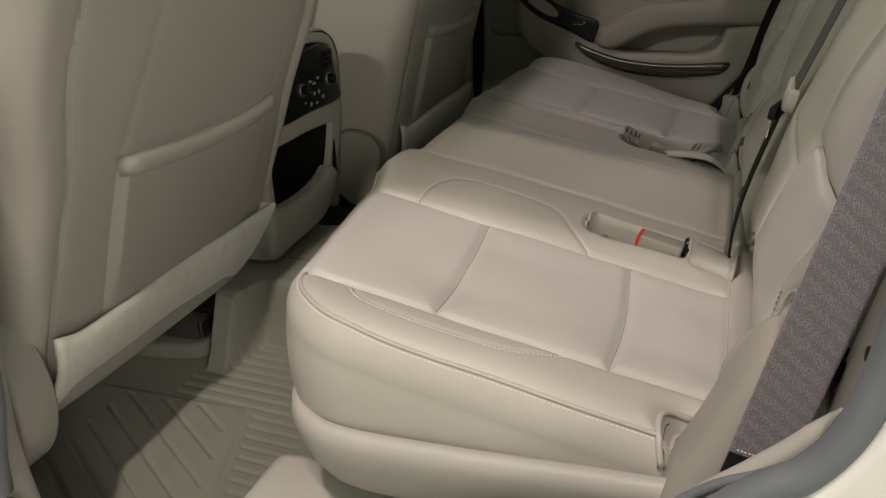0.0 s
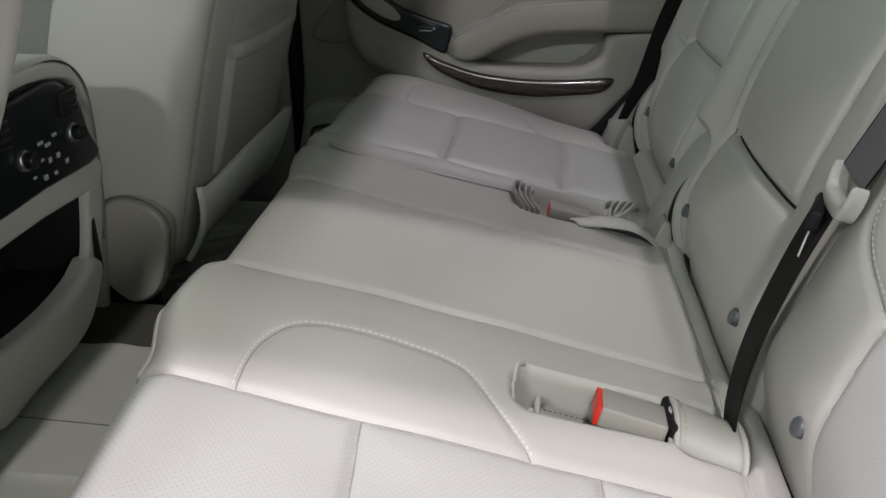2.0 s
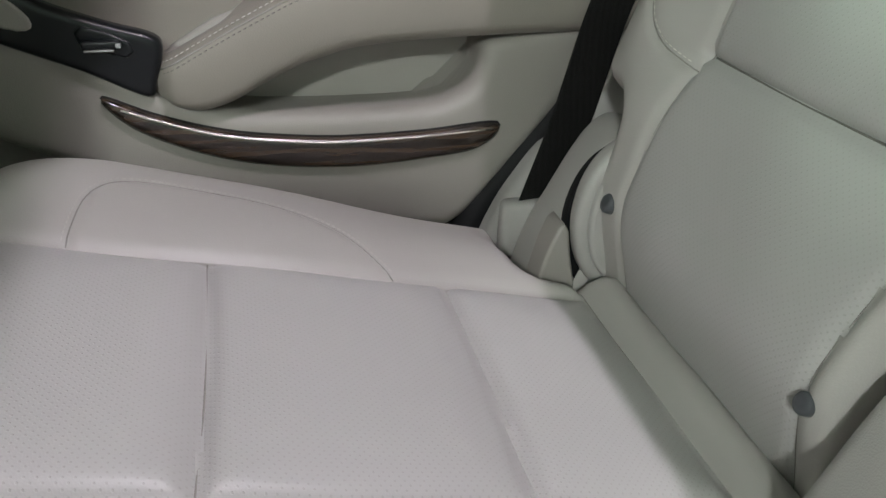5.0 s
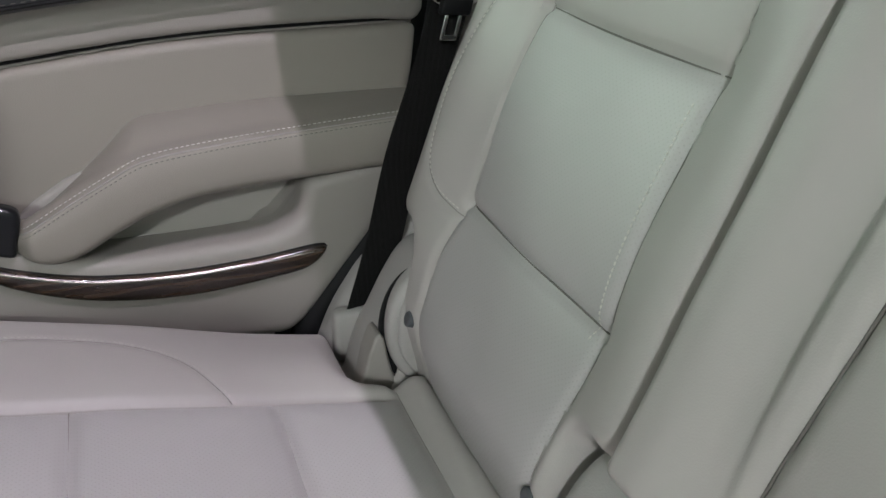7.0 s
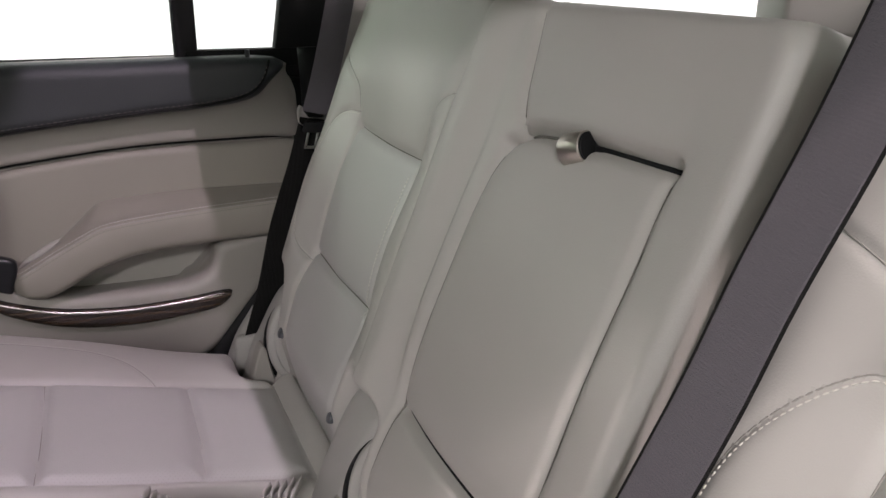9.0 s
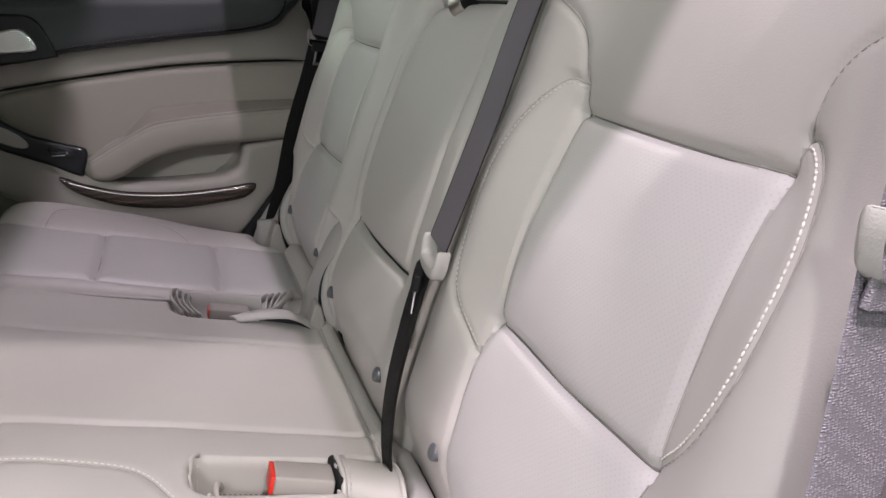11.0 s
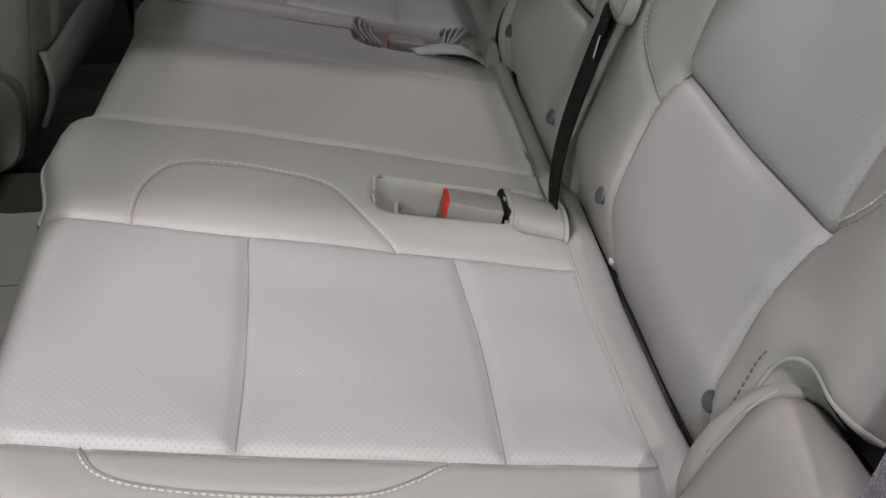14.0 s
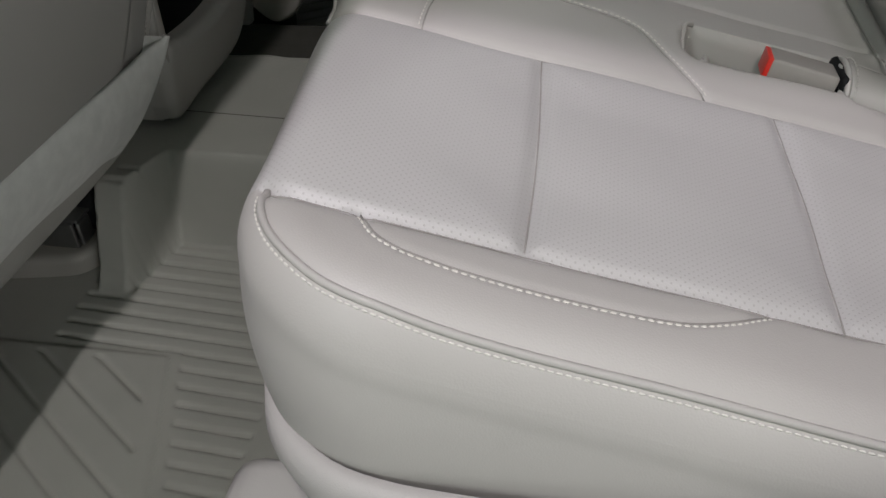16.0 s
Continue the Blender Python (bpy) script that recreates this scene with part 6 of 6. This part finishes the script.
base = curve([(-0.13, 0.04), (-0.13, 0.205), (0.20, 0.212), (0.36, 0.245), (0.455, 0.325), (0.50, 0.375), (0.545, 0.415), (0.575, 0.437), (0.60, 0.46), (0.64, 0.46), (0.66, 0.36), (0.66, 0.04)], 6, True)
prism_part("sill_trim", base, 0.045, 0.006, plastic_dim, opening, lambda a, b, h: (a, -0.148 + h, b), "taupe sill trim", 4)
lip_line = curve([(-0.13, -0.108, 0.215), (0.20, -0.108, 0.222), (0.36, -0.108, 0.257), (0.46, -0.107, 0.343), (0.527, -0.105, 0.414), (0.562, -0.105, 0.447), (0.590, -0.105, 0.476), (0.606, -0.106, 0.498), (0.614, -0.112, 0.516)], 8)
tube("sill_lip", lip_line, np.interp(np.arange(len(lip_line)), [0, len(lip_line) * 0.62, len(lip_line) * 0.80, len(lip_line) - 1], [0.009, 0.009, 0.008, 0.002]), plastic, opening, "beige grained sill lip", 12)
lip2 = curve([(-0.13, -0.120, 0.200), (0.20, -0.120, 0.207), (0.36, -0.120, 0.270), (0.46, -0.119, 0.365), (0.530, -0.118, 0.434), (0.570, -0.118, 0.458), (0.597, -0.118, 0.478), (0.614, -0.118, 0.511), (0.624, -0.118, 0.552), (0.630, -0.118, 0.60), (0.648, -0.118, 0.70), (0.700, -0.118, 0.90), (0.79, -0.118, 1.22)], 8)
tube("seal_lip", lip2, 0.0042, seal_rubber, opening, "grey rubber lip", 10)
seal_path = curve([(-0.13, -0.150, 0.195), (0.20, -0.150, 0.202), (0.36, -0.150, 0.280), (0.480, -0.150, 0.382), (0.561, -0.150, 0.463), (0.592, -0.150, 0.487), (0.6125, -0.150, 0.519), (0.623, -0.150, 0.557), (0.632, -0.150, 0.606), (0.652, -0.148, 0.70), (0.708, -0.145, 0.90), (0.80, -0.14, 1.22)], 10)
tube("door_seal", seal_path, 0.0120, seal_rubber, opening, "grey rubber door seal", 12)
skin = curve([(-0.40, -0.05), (-0.40, 0.165), (0.20, 0.178), (0.38, 0.262), (0.49, 0.368), (0.566, 0.450), (0.598, 0.480), (0.622, 0.520), (0.636, 0.565), (0.648, 0.61), (0.680, 0.70), (0.735, 0.90), (0.83, 1.24), (1.40, 1.24), (1.30, 0.9), (1.25, 0.5), (1.1, -0.05)], 6, True)
prism_part("body_skin", skin, 0.035, 0.008, white_paint, opening, lambda a, b, h: (a, -0.128 - h, b), "white painted body side", 4)

# added unseen lamp under the headliner; blocks before and behind it cut its light
dome = thing("added_lamp_box", (0.47, 0.95, 1.36), "added unseen lamp between beige blocks that cut its light", "lamp")
box_part("rear_light_block", (0.635, 0.95, 1.270), (0.32, 0.90, 0.310), 0.002, plastic, dome)
box_part("front_light_block", (0.432, 0.95, 1.350), (0.010, 0.90, 0.150), 0.003, plastic, dome)
box_part("lamp_bezel", (0.459, 0.95, 1.400), (0.044, 0.90, 0.050), 0.004, plastic, dome)
box_part("added_lamp_lens", (0.462, 0.95, 1.371), (0.028, 0.07, 0.008), 0.003, lens_glow, dome, "glowing white lens")

# ---- showroom outside ----
ground = box_part("ground", (0, 0, -0.62), (60, 60, 0.10), 0.01, tile_floor, None, "pale polished showroom floor", kind="structure", category="floor")
# both walls glow by themselves in place of hall lighting
box_part("backdrop", (0, 7.5, 1.9), (24, 0.2, 5.0), 0.02, wall_paint, None, "white showroom wall with added glow", kind="structure", category="wall")
box_part("backdrop", (9.5, 0, 1.9), (0.2, 24, 5.0), 0.02, wall_paint, None, "white showroom wall with added glow", kind="structure", category="wall")
